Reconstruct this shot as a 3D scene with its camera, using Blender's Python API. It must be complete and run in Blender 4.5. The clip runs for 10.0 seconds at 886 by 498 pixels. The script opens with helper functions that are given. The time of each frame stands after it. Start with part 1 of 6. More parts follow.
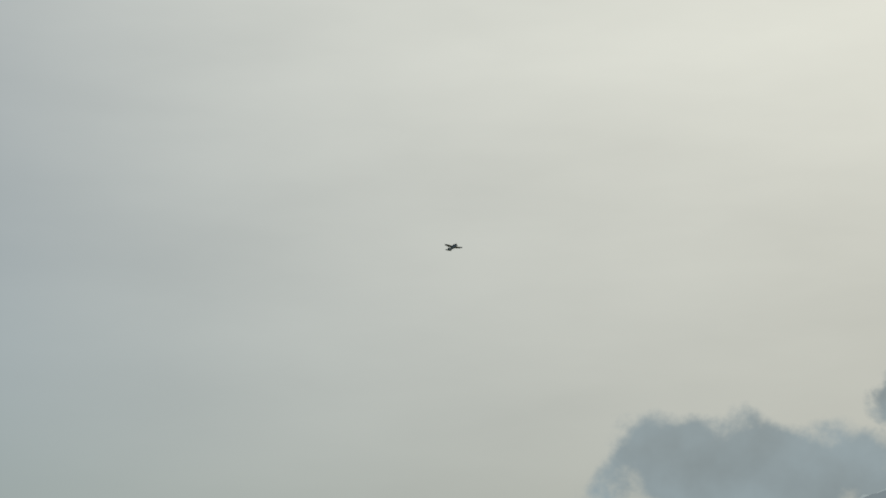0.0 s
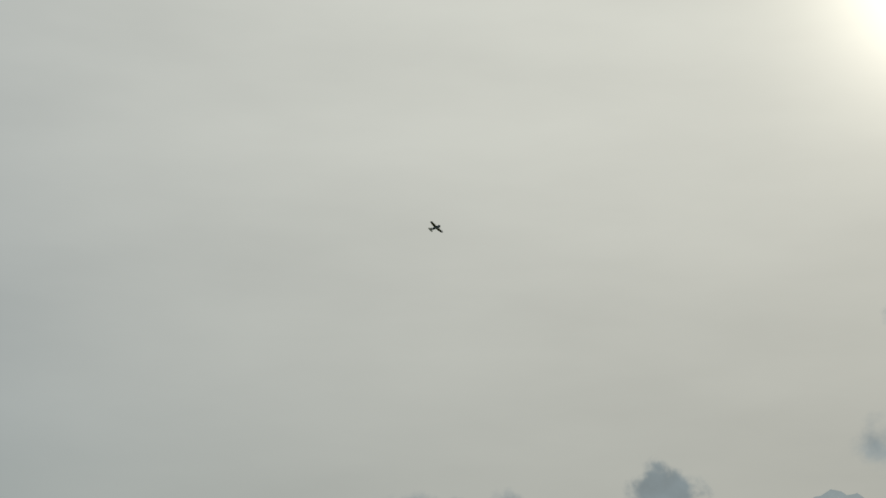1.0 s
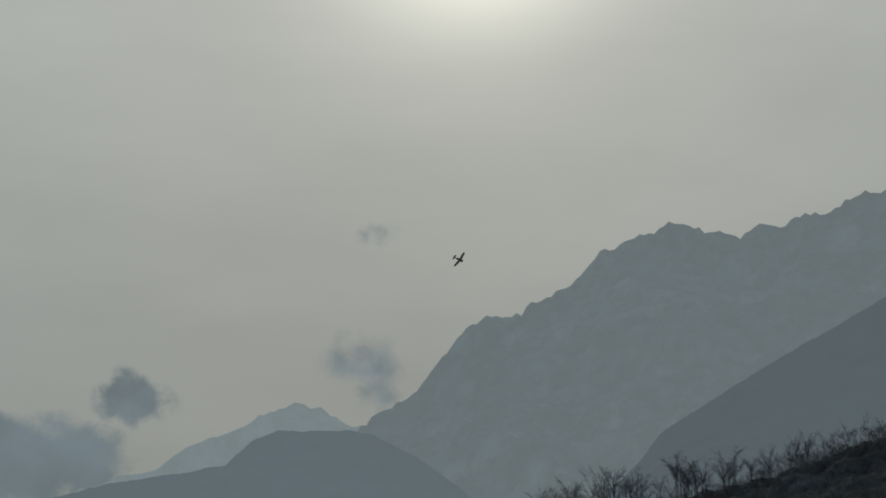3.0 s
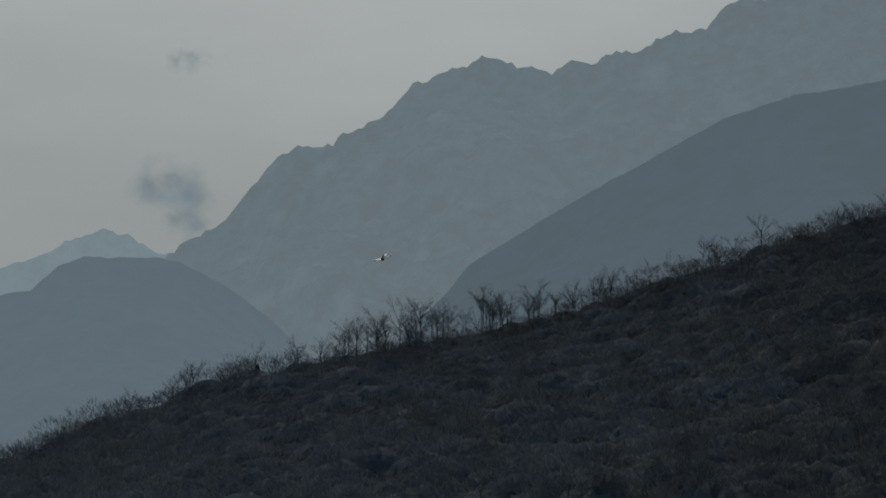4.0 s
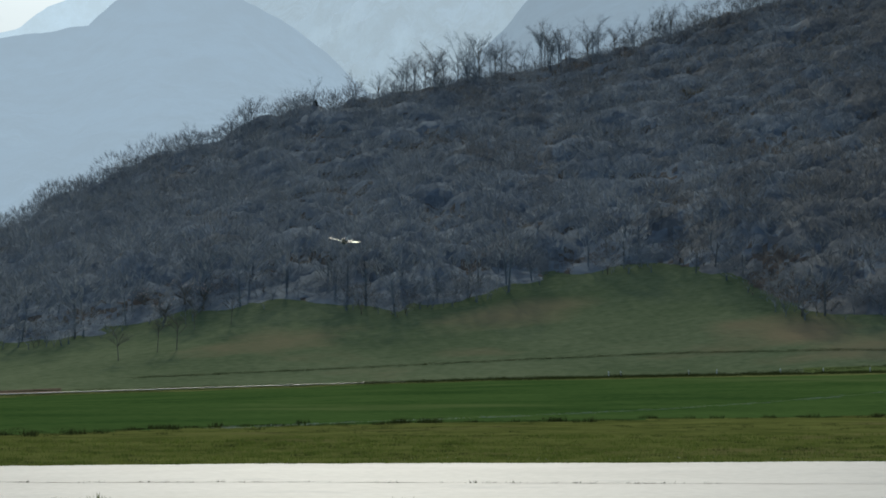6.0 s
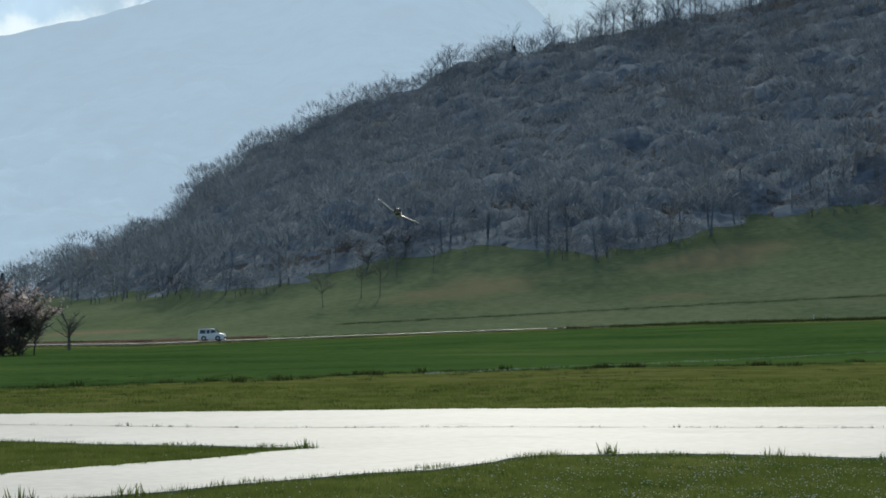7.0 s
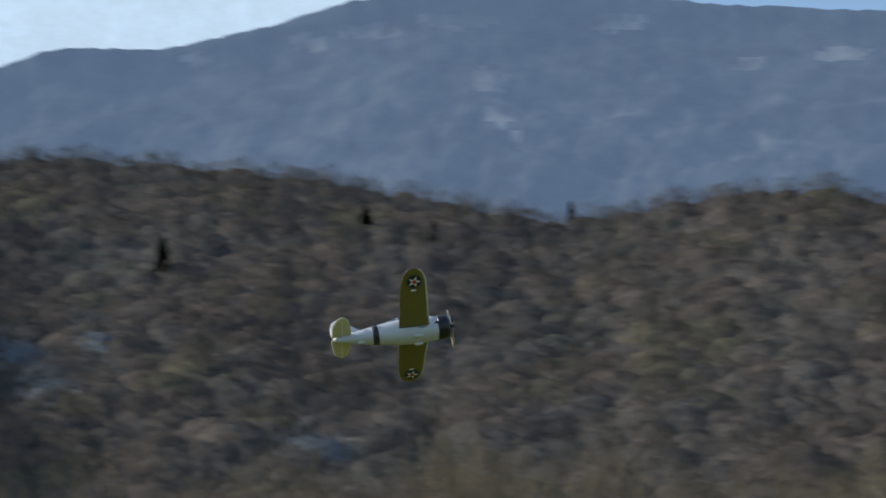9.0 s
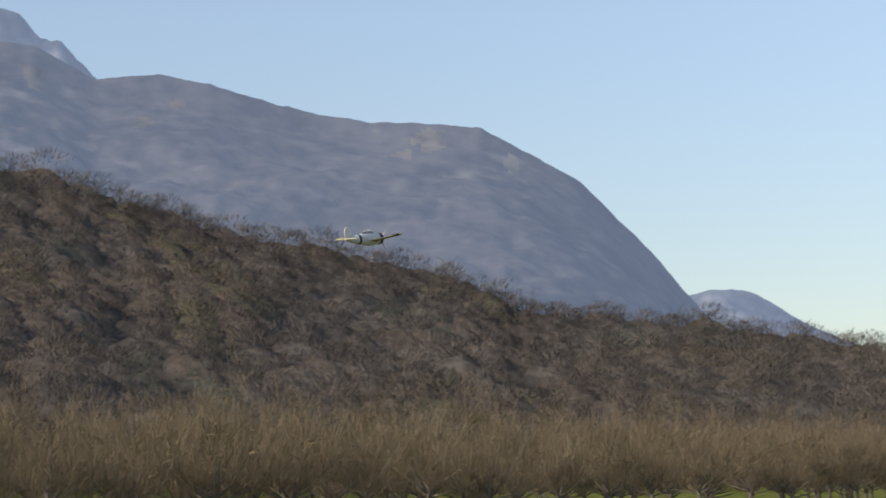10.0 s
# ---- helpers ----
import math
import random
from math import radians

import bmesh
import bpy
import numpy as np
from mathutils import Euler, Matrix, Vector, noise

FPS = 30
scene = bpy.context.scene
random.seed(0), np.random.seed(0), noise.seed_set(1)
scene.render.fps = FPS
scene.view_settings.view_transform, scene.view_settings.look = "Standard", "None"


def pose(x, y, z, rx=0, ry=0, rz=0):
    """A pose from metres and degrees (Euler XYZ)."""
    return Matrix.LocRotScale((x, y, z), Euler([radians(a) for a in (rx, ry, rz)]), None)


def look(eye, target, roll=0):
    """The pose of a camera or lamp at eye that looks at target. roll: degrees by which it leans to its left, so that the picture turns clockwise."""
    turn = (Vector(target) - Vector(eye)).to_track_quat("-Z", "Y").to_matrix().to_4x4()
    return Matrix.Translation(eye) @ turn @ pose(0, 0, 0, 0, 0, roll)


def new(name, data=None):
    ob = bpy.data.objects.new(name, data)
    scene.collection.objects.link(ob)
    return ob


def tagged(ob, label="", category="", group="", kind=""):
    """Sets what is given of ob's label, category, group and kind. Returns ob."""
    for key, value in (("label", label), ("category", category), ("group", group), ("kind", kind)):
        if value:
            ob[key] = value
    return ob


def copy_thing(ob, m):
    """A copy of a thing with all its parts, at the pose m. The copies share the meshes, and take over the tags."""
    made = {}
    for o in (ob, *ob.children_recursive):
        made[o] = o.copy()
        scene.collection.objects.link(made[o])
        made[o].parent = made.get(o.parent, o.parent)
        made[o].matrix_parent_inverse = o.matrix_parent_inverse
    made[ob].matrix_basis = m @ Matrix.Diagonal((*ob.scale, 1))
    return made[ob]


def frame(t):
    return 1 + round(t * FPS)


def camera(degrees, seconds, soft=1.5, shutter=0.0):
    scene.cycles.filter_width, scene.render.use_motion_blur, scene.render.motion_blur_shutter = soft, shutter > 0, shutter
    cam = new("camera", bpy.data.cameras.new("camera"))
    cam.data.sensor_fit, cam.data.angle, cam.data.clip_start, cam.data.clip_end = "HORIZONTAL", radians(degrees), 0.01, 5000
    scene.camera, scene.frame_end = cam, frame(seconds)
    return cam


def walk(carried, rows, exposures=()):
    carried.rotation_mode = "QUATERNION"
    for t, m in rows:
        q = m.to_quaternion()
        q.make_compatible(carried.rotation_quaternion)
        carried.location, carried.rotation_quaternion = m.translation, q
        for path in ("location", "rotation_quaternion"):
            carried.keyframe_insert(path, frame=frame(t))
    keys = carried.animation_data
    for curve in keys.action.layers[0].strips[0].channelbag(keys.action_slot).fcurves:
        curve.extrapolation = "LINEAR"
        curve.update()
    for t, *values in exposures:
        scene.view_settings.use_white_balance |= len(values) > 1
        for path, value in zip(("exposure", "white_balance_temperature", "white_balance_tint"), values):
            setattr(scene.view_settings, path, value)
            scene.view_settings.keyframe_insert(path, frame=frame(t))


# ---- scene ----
FOV = 25.29
EYE = Vector((0, 0, 1.7))
cam = camera(FOV, 10.0, soft=1.7, shutter=0.08)
# seconds, bearing (clockwise from +y), pitch, roll, in degrees: the operator stands still and pans
PAN = [
    (0.0, 0.00, 16.82, -0.35),
    (0.5, 4.12, 17.56, 0.27),
    (1.0, 6.90, 19.10, 0.21),
    (1.5, 10.61, 19.57, -0.18),
    (2.0, 14.06, 20.01, 0.31),
    (2.5, 18.21, 18.90, -0.37),
    (3.0, 22.62, 16.40, -0.64),
    (3.2, 24.31, 15.59, -0.81),
    (4.3, 28.77, 9.74, -0.68),
    (4.5, 28.91, 8.74, -0.66),
    (5.0, 28.11, 6.95, -0.52),
    (5.5, 27.18, 4.86, -0.56),
    (6.0, 26.44, 3.79, -0.36),
    (6.1, 25.93, 3.46, -0.60),
    (6.2, 24.85, 2.87, -0.27),
    (7.3, 20.14, 2.27, -1.12),
    (7.5, 20.05, 2.36, -1.24),
    (7.8, 22.07, 3.05, -0.77),
    (8.0, 26.42, 4.22, -0.47),
    (8.1, 29.33, 5.61, -0.31),
    (8.2, 31.83, 6.82, -0.32),
    (8.3, 35.50, 8.29, -0.40),
    (8.4, 39.68, 9.33, -0.56),
    (8.5, 45.29, 10.62, -0.80),
    (8.6, 54.80, 12.17, -1.44),
    (8.7, 62.95, 13.12, -1.59),
    (8.8, 73.66, 13.42, -2.20),
    (8.9, 84.39, 13.13, -2.72),
    (9.0, 94.26, 12.10, -1.55),
    (9.1, 104.09, 11.11, -1.83),
    (9.2, 112.72, 9.78, -1.57),
    (9.3, 120.77, 8.88, -1.08),
    (9.4, 126.44, 7.85, -0.99),
    (9.5, 131.12, 7.26, -1.06),
    (9.6, 134.42, 6.65, -1.27),
    (9.8, 139.47, 6.66, -1.30),
    (10.0, 143.17, 7.24, -1.42),
]


def aim(bearing, pitch, roll):
    a, p = radians(bearing), radians(pitch)
    way = Vector((math.sin(a) * math.cos(p), math.cos(a) * math.cos(p), math.sin(p)))
    return look(EYE, EYE + way * 100, roll)


# seconds, stops, kelvin, tint: the camera opens up as it turns away from the sun
EXPOSURES = [(0.0, -0.6, 7800, 4), (1.0, -0.85, 7700, 4), (1.5, -0.95, 7600, 4), (2.0, -1.05, 7600, 4), (2.7, -1.2, 7500, 3), (3.2, -1.4, 7200, 3), (4.3, -1.35, 6600, 3), (4.6, -1.25, 6400, 3),
             (5.0, -0.6, 6200, 3), (5.5, -0.1, 6400, 3), (6.0, 0.22, 6550, 3), (7.3, 0.5, 6400, 3), (8.0, 0.72, 6200, 3), (8.4, 0.85, 6200, 5), (8.8, 0.8, 6200, 7), (9.1, 0.75, 6300, 8),
             (9.5, 0.8, 6900, 13), (10.0, 0.88, 7200, 15)]
walk(cam, [(t, aim(b, p, r)) for t, b, p, r in PAN], EXPOSURES)

# ---- light ----
SUN_AZ, SUN_EL = 23.8, 27.0
VEIL, VEIL_COVER, VEIL_FROM = (0.955, 1.02, 1.09), 0.85, 0.65
VEIL_LOW, VEIL_HIGH = 4.3, 12.5
world = bpy.data.worlds.new("sky")
scene.world = world
world.use_nodes = True
wn, wl = world.node_tree.nodes, world.node_tree.links
sky = wn.new("ShaderNodeTexSky")
sky.sky_type = "NISHITA"
sky.sun_disc = False
sky.sun_elevation = radians(SUN_EL)
sky.sun_rotation = radians(SUN_AZ)
sky.altitude = 200
sky.air_density = 1.0
sky.dust_density = 0.5
sky.ozone_density = 1.0
wn["Background"].inputs["Strength"].default_value = 0.1
a_, e_ = radians(SUN_AZ), radians(SUN_EL)
TO_SUN = Vector((math.sin(a_) * math.cos(e_), math.cos(a_) * math.cos(e_), math.sin(e_)))
# thin high cloud: greys the sky, thickest round the sun, and dims it towards the horizon
way = wn.new("ShaderNodeTexCoord").outputs["Generated"]
toward = wn.new("ShaderNodeVectorMath")
toward.operation = "DOT_PRODUCT"
toward.inputs[1].default_value = TO_SUN
wl.new(way, toward.inputs[0])
glow = wn.new("ShaderNodeMapRange")
glow.interpolation_type = "SMOOTHSTEP"
glow.inputs["From Min"].default_value, glow.inputs["From Max"].default_value = VEIL_FROM, 1.0
glow.inputs["To Min"].default_value, glow.inputs["To Max"].default_value = 0.0, 1.0
wl.new(toward.outputs["Value"], glow.inputs["Value"])
parts = wn.new("ShaderNodeSeparateXYZ")
wl.new(way, parts.inputs[0])
rise = wn.new("ShaderNodeMapRange")
rise.inputs["From Min"].default_value, rise.inputs["From Max"].default_value = 0.05, 0.46
rise.inputs["To Min"].default_value, rise.inputs["To Max"].default_value = VEIL_LOW, VEIL_HIGH
wl.new(parts.outputs["Z"], rise.inputs["Value"])
streaks = wn.new("ShaderNodeTexNoise")
streaks.inputs["Scale"].default_value, streaks.inputs["Detail"].default_value = 5.0, 5.0
long_way = wn.new("ShaderNodeVectorMath")
long_way.operation = "MULTIPLY"
long_way.inputs[1].default_value = (1.0, 1.0, 3.5)
wl.new(way, long_way.inputs[0])
wl.new(long_way.outputs["Vector"], streaks.inputs["Vector"])
uneven = wn.new("ShaderNodeMapRange")
uneven.inputs["From Min"].default_value, uneven.inputs["From Max"].default_value = 0.3, 0.7
uneven.inputs["To Min"].default_value, uneven.inputs["To Max"].default_value = 0.93, 1.07
wl.new(streaks.outputs["Fac"], uneven.inputs["Value"])
level = wn.new("ShaderNodeMath")
level.operation = "MULTIPLY"
wl.new(rise.outputs["Result"], level.inputs[0])
wl.new(uneven.outputs["Result"], level.inputs[1])
tinted = wn.new("ShaderNodeVectorMath")
tinted.operation = "SCALE"
tinted.inputs[0].default_value = VEIL
wl.new(level.outputs[0], tinted.inputs["Scale"])
cover = wn.new("ShaderNodeMath")
cover.operation = "MULTIPLY"
cover.inputs[1].default_value = VEIL_COVER
wl.new(glow.outputs["Result"], cover.inputs[0])
veiled = wn.new("ShaderNodeMixRGB")
wl.new(cover.outputs[0], veiled.inputs["Fac"])
# dust in the valley air dims the lowest sky
low_air = wn.new("ShaderNodeMapRange")
low_air.inputs["From Min"].default_value, low_air.inputs["From Max"].default_value = 0.02, 0.24
low_air.inputs["To Min"].default_value, low_air.inputs["To Max"].default_value = 0.58, 1.0
wl.new(parts.outputs["Z"], low_air.inputs["Value"])
dimmed = wn.new("ShaderNodeVectorMath")
dimmed.operation = "SCALE"
wl.new(sky.outputs["Color"], dimmed.inputs[0])
wl.new(low_air.outputs["Result"], dimmed.inputs["Scale"])
wl.new(dimmed.outputs["Vector"], veiled.inputs["Color1"])
wl.new(tinted.outputs["Vector"], veiled.inputs["Color2"])
wl.new(veiled.outputs["Color"], wn["Background"].inputs["Color"])

sun_data = bpy.data.lights.new("sun", "SUN")
sun_data.energy = 2.6
sun_data.angle = radians(2.0)
sun_data.color = (1.0, 0.93, 0.82)
sun = new("sun", sun_data)
sun.matrix_world = look(TO_SUN * 300, (0, 0, 0))


# ---- materials ----
def material(name, dark, light, scale=1.0, rough=0.9, bump=0.0, fine=0.0, metal=0.0, coords="position", glow=None,
             glow_strength=0.0, patch=None, patch_scale=0.01, patch_low=0.6, patch_high=0.7, specular=0.3, detail=6.0, through_light=0.0):
    """Two noises, coarse and fine, between two colours; patch: a third colour in blotches."""
    m = bpy.data.materials.new(name)
    m.use_nodes = True
    n, l = m.node_tree.nodes, m.node_tree.links
    b = n["Principled BSDF"]
    if coords == "position":
        vec = n.new("ShaderNodeNewGeometry").outputs["Position"]
    else:
        vec = n.new("ShaderNodeTexCoord").outputs["Object"]
    a = n.new("ShaderNodeTexNoise")
    a.inputs["Scale"].default_value, a.inputs["Detail"].default_value = scale, detail
    a.inputs["Roughness"].default_value = 0.62
    l.new(vec, a.inputs["Vector"])
    fac = a.outputs["Fac"]
    if fine:
        c = n.new("ShaderNodeTexNoise")
        c.inputs["Scale"].default_value, c.inputs["Detail"].default_value = fine, 3.0
        l.new(vec, c.inputs["Vector"])
        mixf = n.new("ShaderNodeMath")
        mixf.operation = "MULTIPLY_ADD"
        l.new(c.outputs["Fac"], mixf.inputs[0])
        mixf.inputs[1].default_value = 0.7
        sub = n.new("ShaderNodeMath")
        sub.operation = "SUBTRACT"
        l.new(fac, sub.inputs[0])
        sub.inputs[1].default_value = 0.35
        l.new(sub.outputs[0], mixf.inputs[2])
        fac = mixf.outputs[0]
    ramp = n.new("ShaderNodeValToRGB")
    ramp.color_ramp.elements[0].position, ramp.color_ramp.elements[1].position = 0.32, 0.68
    ramp.color_ramp.elements[0].color = (*dark, 1)
    ramp.color_ramp.elements[1].color = (*light, 1)
    l.new(fac, ramp.inputs["Fac"])
    col = ramp.outputs["Color"]
    if patch:
        d = n.new("ShaderNodeTexNoise")
        d.inputs["Scale"].default_value, d.inputs["Detail"].default_value = patch_scale, 5.0
        l.new(vec, d.inputs["Vector"])
        r2 = n.new("ShaderNodeMapRange")
        r2.inputs["From Min"].default_value, r2.inputs["From Max"].default_value = patch_low, patch_high
        l.new(d.outputs["Fac"], r2.inputs["Value"])
        mx = n.new("ShaderNodeMixRGB")
        l.new(r2.outputs["Result"], mx.inputs["Fac"])
        l.new(col, mx.inputs["Color1"])
        mx.inputs["Color2"].default_value = (*patch, 1)
        col = mx.outputs["Color"]
    l.new(col, b.inputs["Base Color"])
    b.inputs["Roughness"].default_value = rough
    b.inputs["Metallic"].default_value = metal
    b.inputs["Specular IOR Level"].default_value = specular
    if bump:
        bp = n.new("ShaderNodeBump")
        bp.inputs["Strength"].default_value = bump
        bp.inputs["Distance"].default_value = 0.5 / max(fine, scale)
        l.new(fac, bp.inputs["Height"])
        l.new(bp.outputs["Normal"], b.inputs["Normal"])
    if through_light:
        tr = n.new("ShaderNodeBsdfTranslucent")
        l.new(col, tr.inputs["Color"])
        ms = n.new("ShaderNodeMixShader")
        ms.inputs["Fac"].default_value = through_light
        l.new(b.outputs["BSDF"], ms.inputs[1])
        l.new(tr.outputs["BSDF"], ms.inputs[2])
        l.new(ms.outputs["Shader"], n["Material Output"].inputs["Surface"])
    if glow:
        b.inputs["Emission Color"].default_value = (*glow, 1)
        b.inputs["Emission Strength"].default_value = glow_strength
    return m


def plain(name, colour, rough=0.5, metal=0.0, specular=0.5):
    dark = tuple(c * 0.93 for c in colour)
    return material(name, dark, colour, scale=9.0, rough=rough, metal=metal, coords="object", specular=specular, detail=3.0)


LAWN = material("lawn grass", (0.060, 0.074, 0.019), (0.125, 0.135, 0.040), 0.35, 0.95, 0.6, 9.0, specular=0.0,
                patch=(0.13, 0.11, 0.05), patch_scale=0.12, patch_low=0.58, patch_high=0.75)
CROP = material("young crop", (0.030, 0.062, 0.017), (0.062, 0.105, 0.030), 0.06, 0.95, 0.5, 1.6, specular=0.0,
                patch=(0.085, 0.115, 0.040), patch_scale=0.03, patch_low=0.58, patch_high=0.72)
VERGE = material("rough verge grass", (0.06, 0.078, 0.026), (0.135, 0.15, 0.052), 0.12, 0.95, 0.5, 1.6, specular=0.0)
MEADOW = material("meadow grass", (0.088, 0.115, 0.060), (0.14, 0.165, 0.092), 0.03, 0.95, 0.4, 0.7, specular=0.0,
                  patch=(0.20, 0.165, 0.10), patch_scale=0.018, patch_low=0.58, patch_high=0.70)
PASTURE = material("light pasture", (0.075, 0.105, 0.036), (0.125, 0.155, 0.056), 0.05, 0.95, 0.4, 1.0, specular=0.0)
SOIL = material("bare soil", (0.10, 0.075, 0.055), (0.16, 0.12, 0.09), 0.2, 0.95, 0.4, 2.0, specular=0.0)
LITTER = material("leaf litter", (0.045, 0.041, 0.036), (0.08, 0.072, 0.062), 0.06, 0.95, 0.5, 0.8, specular=0.0)
ASPHALT = material("road asphalt", (0.11, 0.11, 0.11), (0.16, 0.16, 0.158), 0.8, 0.36, 0.2, 20.0, specular=0.5)
CONCRETE = material("runway concrete", (0.41, 0.385, 0.352), (0.49, 0.463, 0.425), 0.18, 0.75, 0.15, 5.0, specular=0.23,
                    patch=(0.325, 0.313, 0.30), patch_scale=0.45, patch_low=0.6, patch_high=0.8)
# the first and last colours are blued to carry the haze over the woods
TWIGS = [
    material("pale haze-tinted bare twigs", (0.142, 0.168, 0.196), (0.218, 0.257, 0.298), 0.05, 0.95, 0.0, 0.4, specular=0.0, through_light=0.28),
    material("red-brown bare twigs", (0.092, 0.079, 0.069), (0.155, 0.131, 0.114), 0.05, 0.95, 0.0, 0.4, specular=0.0, through_light=0.28),
    material("olive budding twigs", (0.096, 0.089, 0.066), (0.155, 0.141, 0.104), 0.05, 0.95, 0.0, 0.4, specular=0.0, through_light=0.28),
    material("dark ivy twigs", (0.075, 0.080, 0.070), (0.120, 0.125, 0.108), 0.05, 0.95, 0.0, 0.4, specular=0.0, through_light=0.3),
    material("grey-brown bare twigs", (0.089, 0.081, 0.074), (0.148, 0.134, 0.122), 0.05, 0.95, 0.0, 0.4, specular=0.0, through_light=0.28),
    material("half haze-tinted bare twigs", (0.120, 0.131, 0.142), (0.190, 0.206, 0.221), 0.05, 0.95, 0.0, 0.4, specular=0.0, through_light=0.28),
]
BARK = material("grey bark", (0.11, 0.098, 0.082), (0.21, 0.19, 0.16), 1.2, 0.95, 0.5, 12.0, specular=0.0)
SHOOTS = material("ochre orchard shoots", (0.112, 0.090, 0.058), (0.245, 0.196, 0.134), 0.35, 0.9, specular=0.0, through_light=0.25)
CONIFER = material("dark conifer needles", (0.030, 0.048, 0.036), (0.055, 0.075, 0.052), 0.3, 0.95, specular=0.0)


# ---- geometry helpers ----
def mesh_object(name, verts, faces, mats, face_mats=None, smooth=False):
    me = bpy.data.meshes.new(name)
    me.from_pydata([tuple(v) for v in verts], [], [tuple(f) for f in faces])
    for m in mats:
        me.materials.append(m)
    if face_mats is not None:
        me.polygons.foreach_set("material_index", np.asarray(face_mats, dtype=np.int32))
    if smooth:
        me.polygons.foreach_set("use_smooth", np.ones(len(me.polygons), dtype=bool))
    me.update()
    return new(name, me)


def tri_object(name, verts, tris, mats, tri_mats, normals=None):
    """A large mesh of triangles, from arrays; normals: one for each corner point, for softly shaded crowns."""
    me = bpy.data.meshes.new(name)
    nv, nt = len(verts), len(tris)
    me.vertices.add(nv)
    me.vertices.foreach_set("co", np.asarray(verts, dtype=np.float32).ravel())
    me.loops.add(nt * 3)
    me.loops.foreach_set("vertex_index", np.asarray(tris, dtype=np.int32).ravel())
    me.polygons.add(nt)
    me.polygons.foreach_set("loop_start", np.arange(0, nt * 3, 3, dtype=np.int32))
    for m in mats:
        me.materials.append(m)
    me.polygons.foreach_set("material_index", np.asarray(tri_mats, dtype=np.int32))
    me.update(calc_edges=True)
    if normals is not None:
        me.polygons.foreach_set("use_smooth", np.ones(nt, dtype=bool))
        rounded = me.attributes.new("custom_normal", "FLOAT_VECTOR", "POINT")
        rounded.data.foreach_set("vector", np.asarray(normals, dtype=np.float32).ravel())
        me.update()
    return new(name, me)


def part(name, data, mat, parent, label="", smooth=False):
    """One mesh object under a thing; data: a bmesh, a mesh, or (verts, faces)."""
    if isinstance(data, bmesh.types.BMesh):
        me = bpy.data.meshes.new(name)
        bmesh.ops.recalc_face_normals(data, faces=data.faces)
        data.to_mesh(me)
        data.free()
    elif isinstance(data, tuple):
        me = bpy.data.meshes.new(name)
        me.from_pydata([tuple(v) for v in data[0]], [], [tuple(f) for f in data[1]])
        me.update()
    else:
        me = data
    if mat is not None and not me.materials:
        me.materials.append(mat)
    if smooth:
        me.polygons.foreach_set("use_smooth", np.ones(len(me.polygons), dtype=bool))
    ob = new(name, me)
    ob.parent = parent
    if label:
        tagged(ob, label)
    return ob


def at(az, r, z=0.0):
    a = radians(az)
    return Vector((r * math.sin(a), r * math.cos(a), z))


def waves(x, y, scale, seed, octaves=4, gain=0.5):
    """Smooth pseudo-noise, about -1 to 1, for arrays."""
    rng = np.random.RandomState(seed)
    out = np.zeros_like(np.asarray(x, dtype=float))
    amp, total, f = 1.0, 0.0, 1.0 / scale
    for _ in range(octaves):
        for _ in range(4):
            th, ph = rng.uniform(0, 2 * np.pi, 2)
            k = f * rng.uniform(0.7, 1.4) * 2 * np.pi
            out = out + amp * 0.5 * np.sin(k * (x * np.cos(th) + y * np.sin(th)) + ph + 1.3 * np.sin(0.6 * k * (y * np.cos(th) - x * np.sin(th)) + ph))
        total += amp
        amp *= gain
        f *= 2.1
    return out / total


# ---- the lie of the land ----
# skyline of the wooded hill: bearing, elevation of the treetops
HILL_AZ = [-20, 0, 7.5, 10.7, 12.5, 13.5, 15.5, 18.6, 21.9, 25.2, 29.7, 33, 37.5, 41.9, 45.8, 50.3, 56, 61.7, 65.2, 68, 72.3,
           75.7, 79.1, 84, 86.9, 92.9, 97.9, 104, 107.8, 110, 113.5, 118, 121, 125, 128, 133.4, 138, 143.7, 145.3, 150.8, 156, 165, 180]
HILL_EL = [0.3, 0.8, 1.7, 2.8, 3.3, 4.6, 5.8, 7.1, 8.2, 9.0, 9.75, 10.4, 11.7, 12.6, 13.25, 13.9, 14.25, 14.4, 14.8, 15.4, 15.95,
           15.95, 15.2, 15.2, 15.1, 14.3, 13.3, 13.9, 13.3, 12.2, 12.2, 13.0, 13.0, 12.0, 10.9, 9.6, 8.15, 7.0, 6.0, 5.3, 4.4, 3.0, 1.0]
RIDGE_AZ = [-20, 7, 20, 30, 45, 75, 90, 110, 120, 130, 140, 156, 180]
RIDGE_R = [620, 620, 640, 680, 720, 740, 700, 640, 560, 560, 620, 740, 800]
RISE_AZ = [-30, 0, 12, 20, 28, 39, 45, 60, 80, 110, 150, 180]
RISE_Z = [0, 0, 0, 0.9, 1.7, 2.2, 3.6, 3.4, 1.2, 0.2, 0.1, 0]
MEADOW_AZ = [-20, 5, 15.3, 18.5, 20.9, 23.4, 25, 27.5, 29.9, 32.4, 34.6, 36.4, 39, 60, 75, 85, 180]
MEADOW_EL = [0.3, 0.4, 0.9, 1.5, 2.0, 2.0, 1.7, 2.1, 2.75, 2.95, 2.7, 1.6, 1.4, 1.2, 0.8, 0.5, 0.5]
LAWN_AZ = [-180, 5, 14, 20, 27, 33, 39, 60, 90, 180]
LAWN_R = [60, 60, 65, 75, 78, 83, 88, 96, 92, 92]
TREE_TOP = 11.0


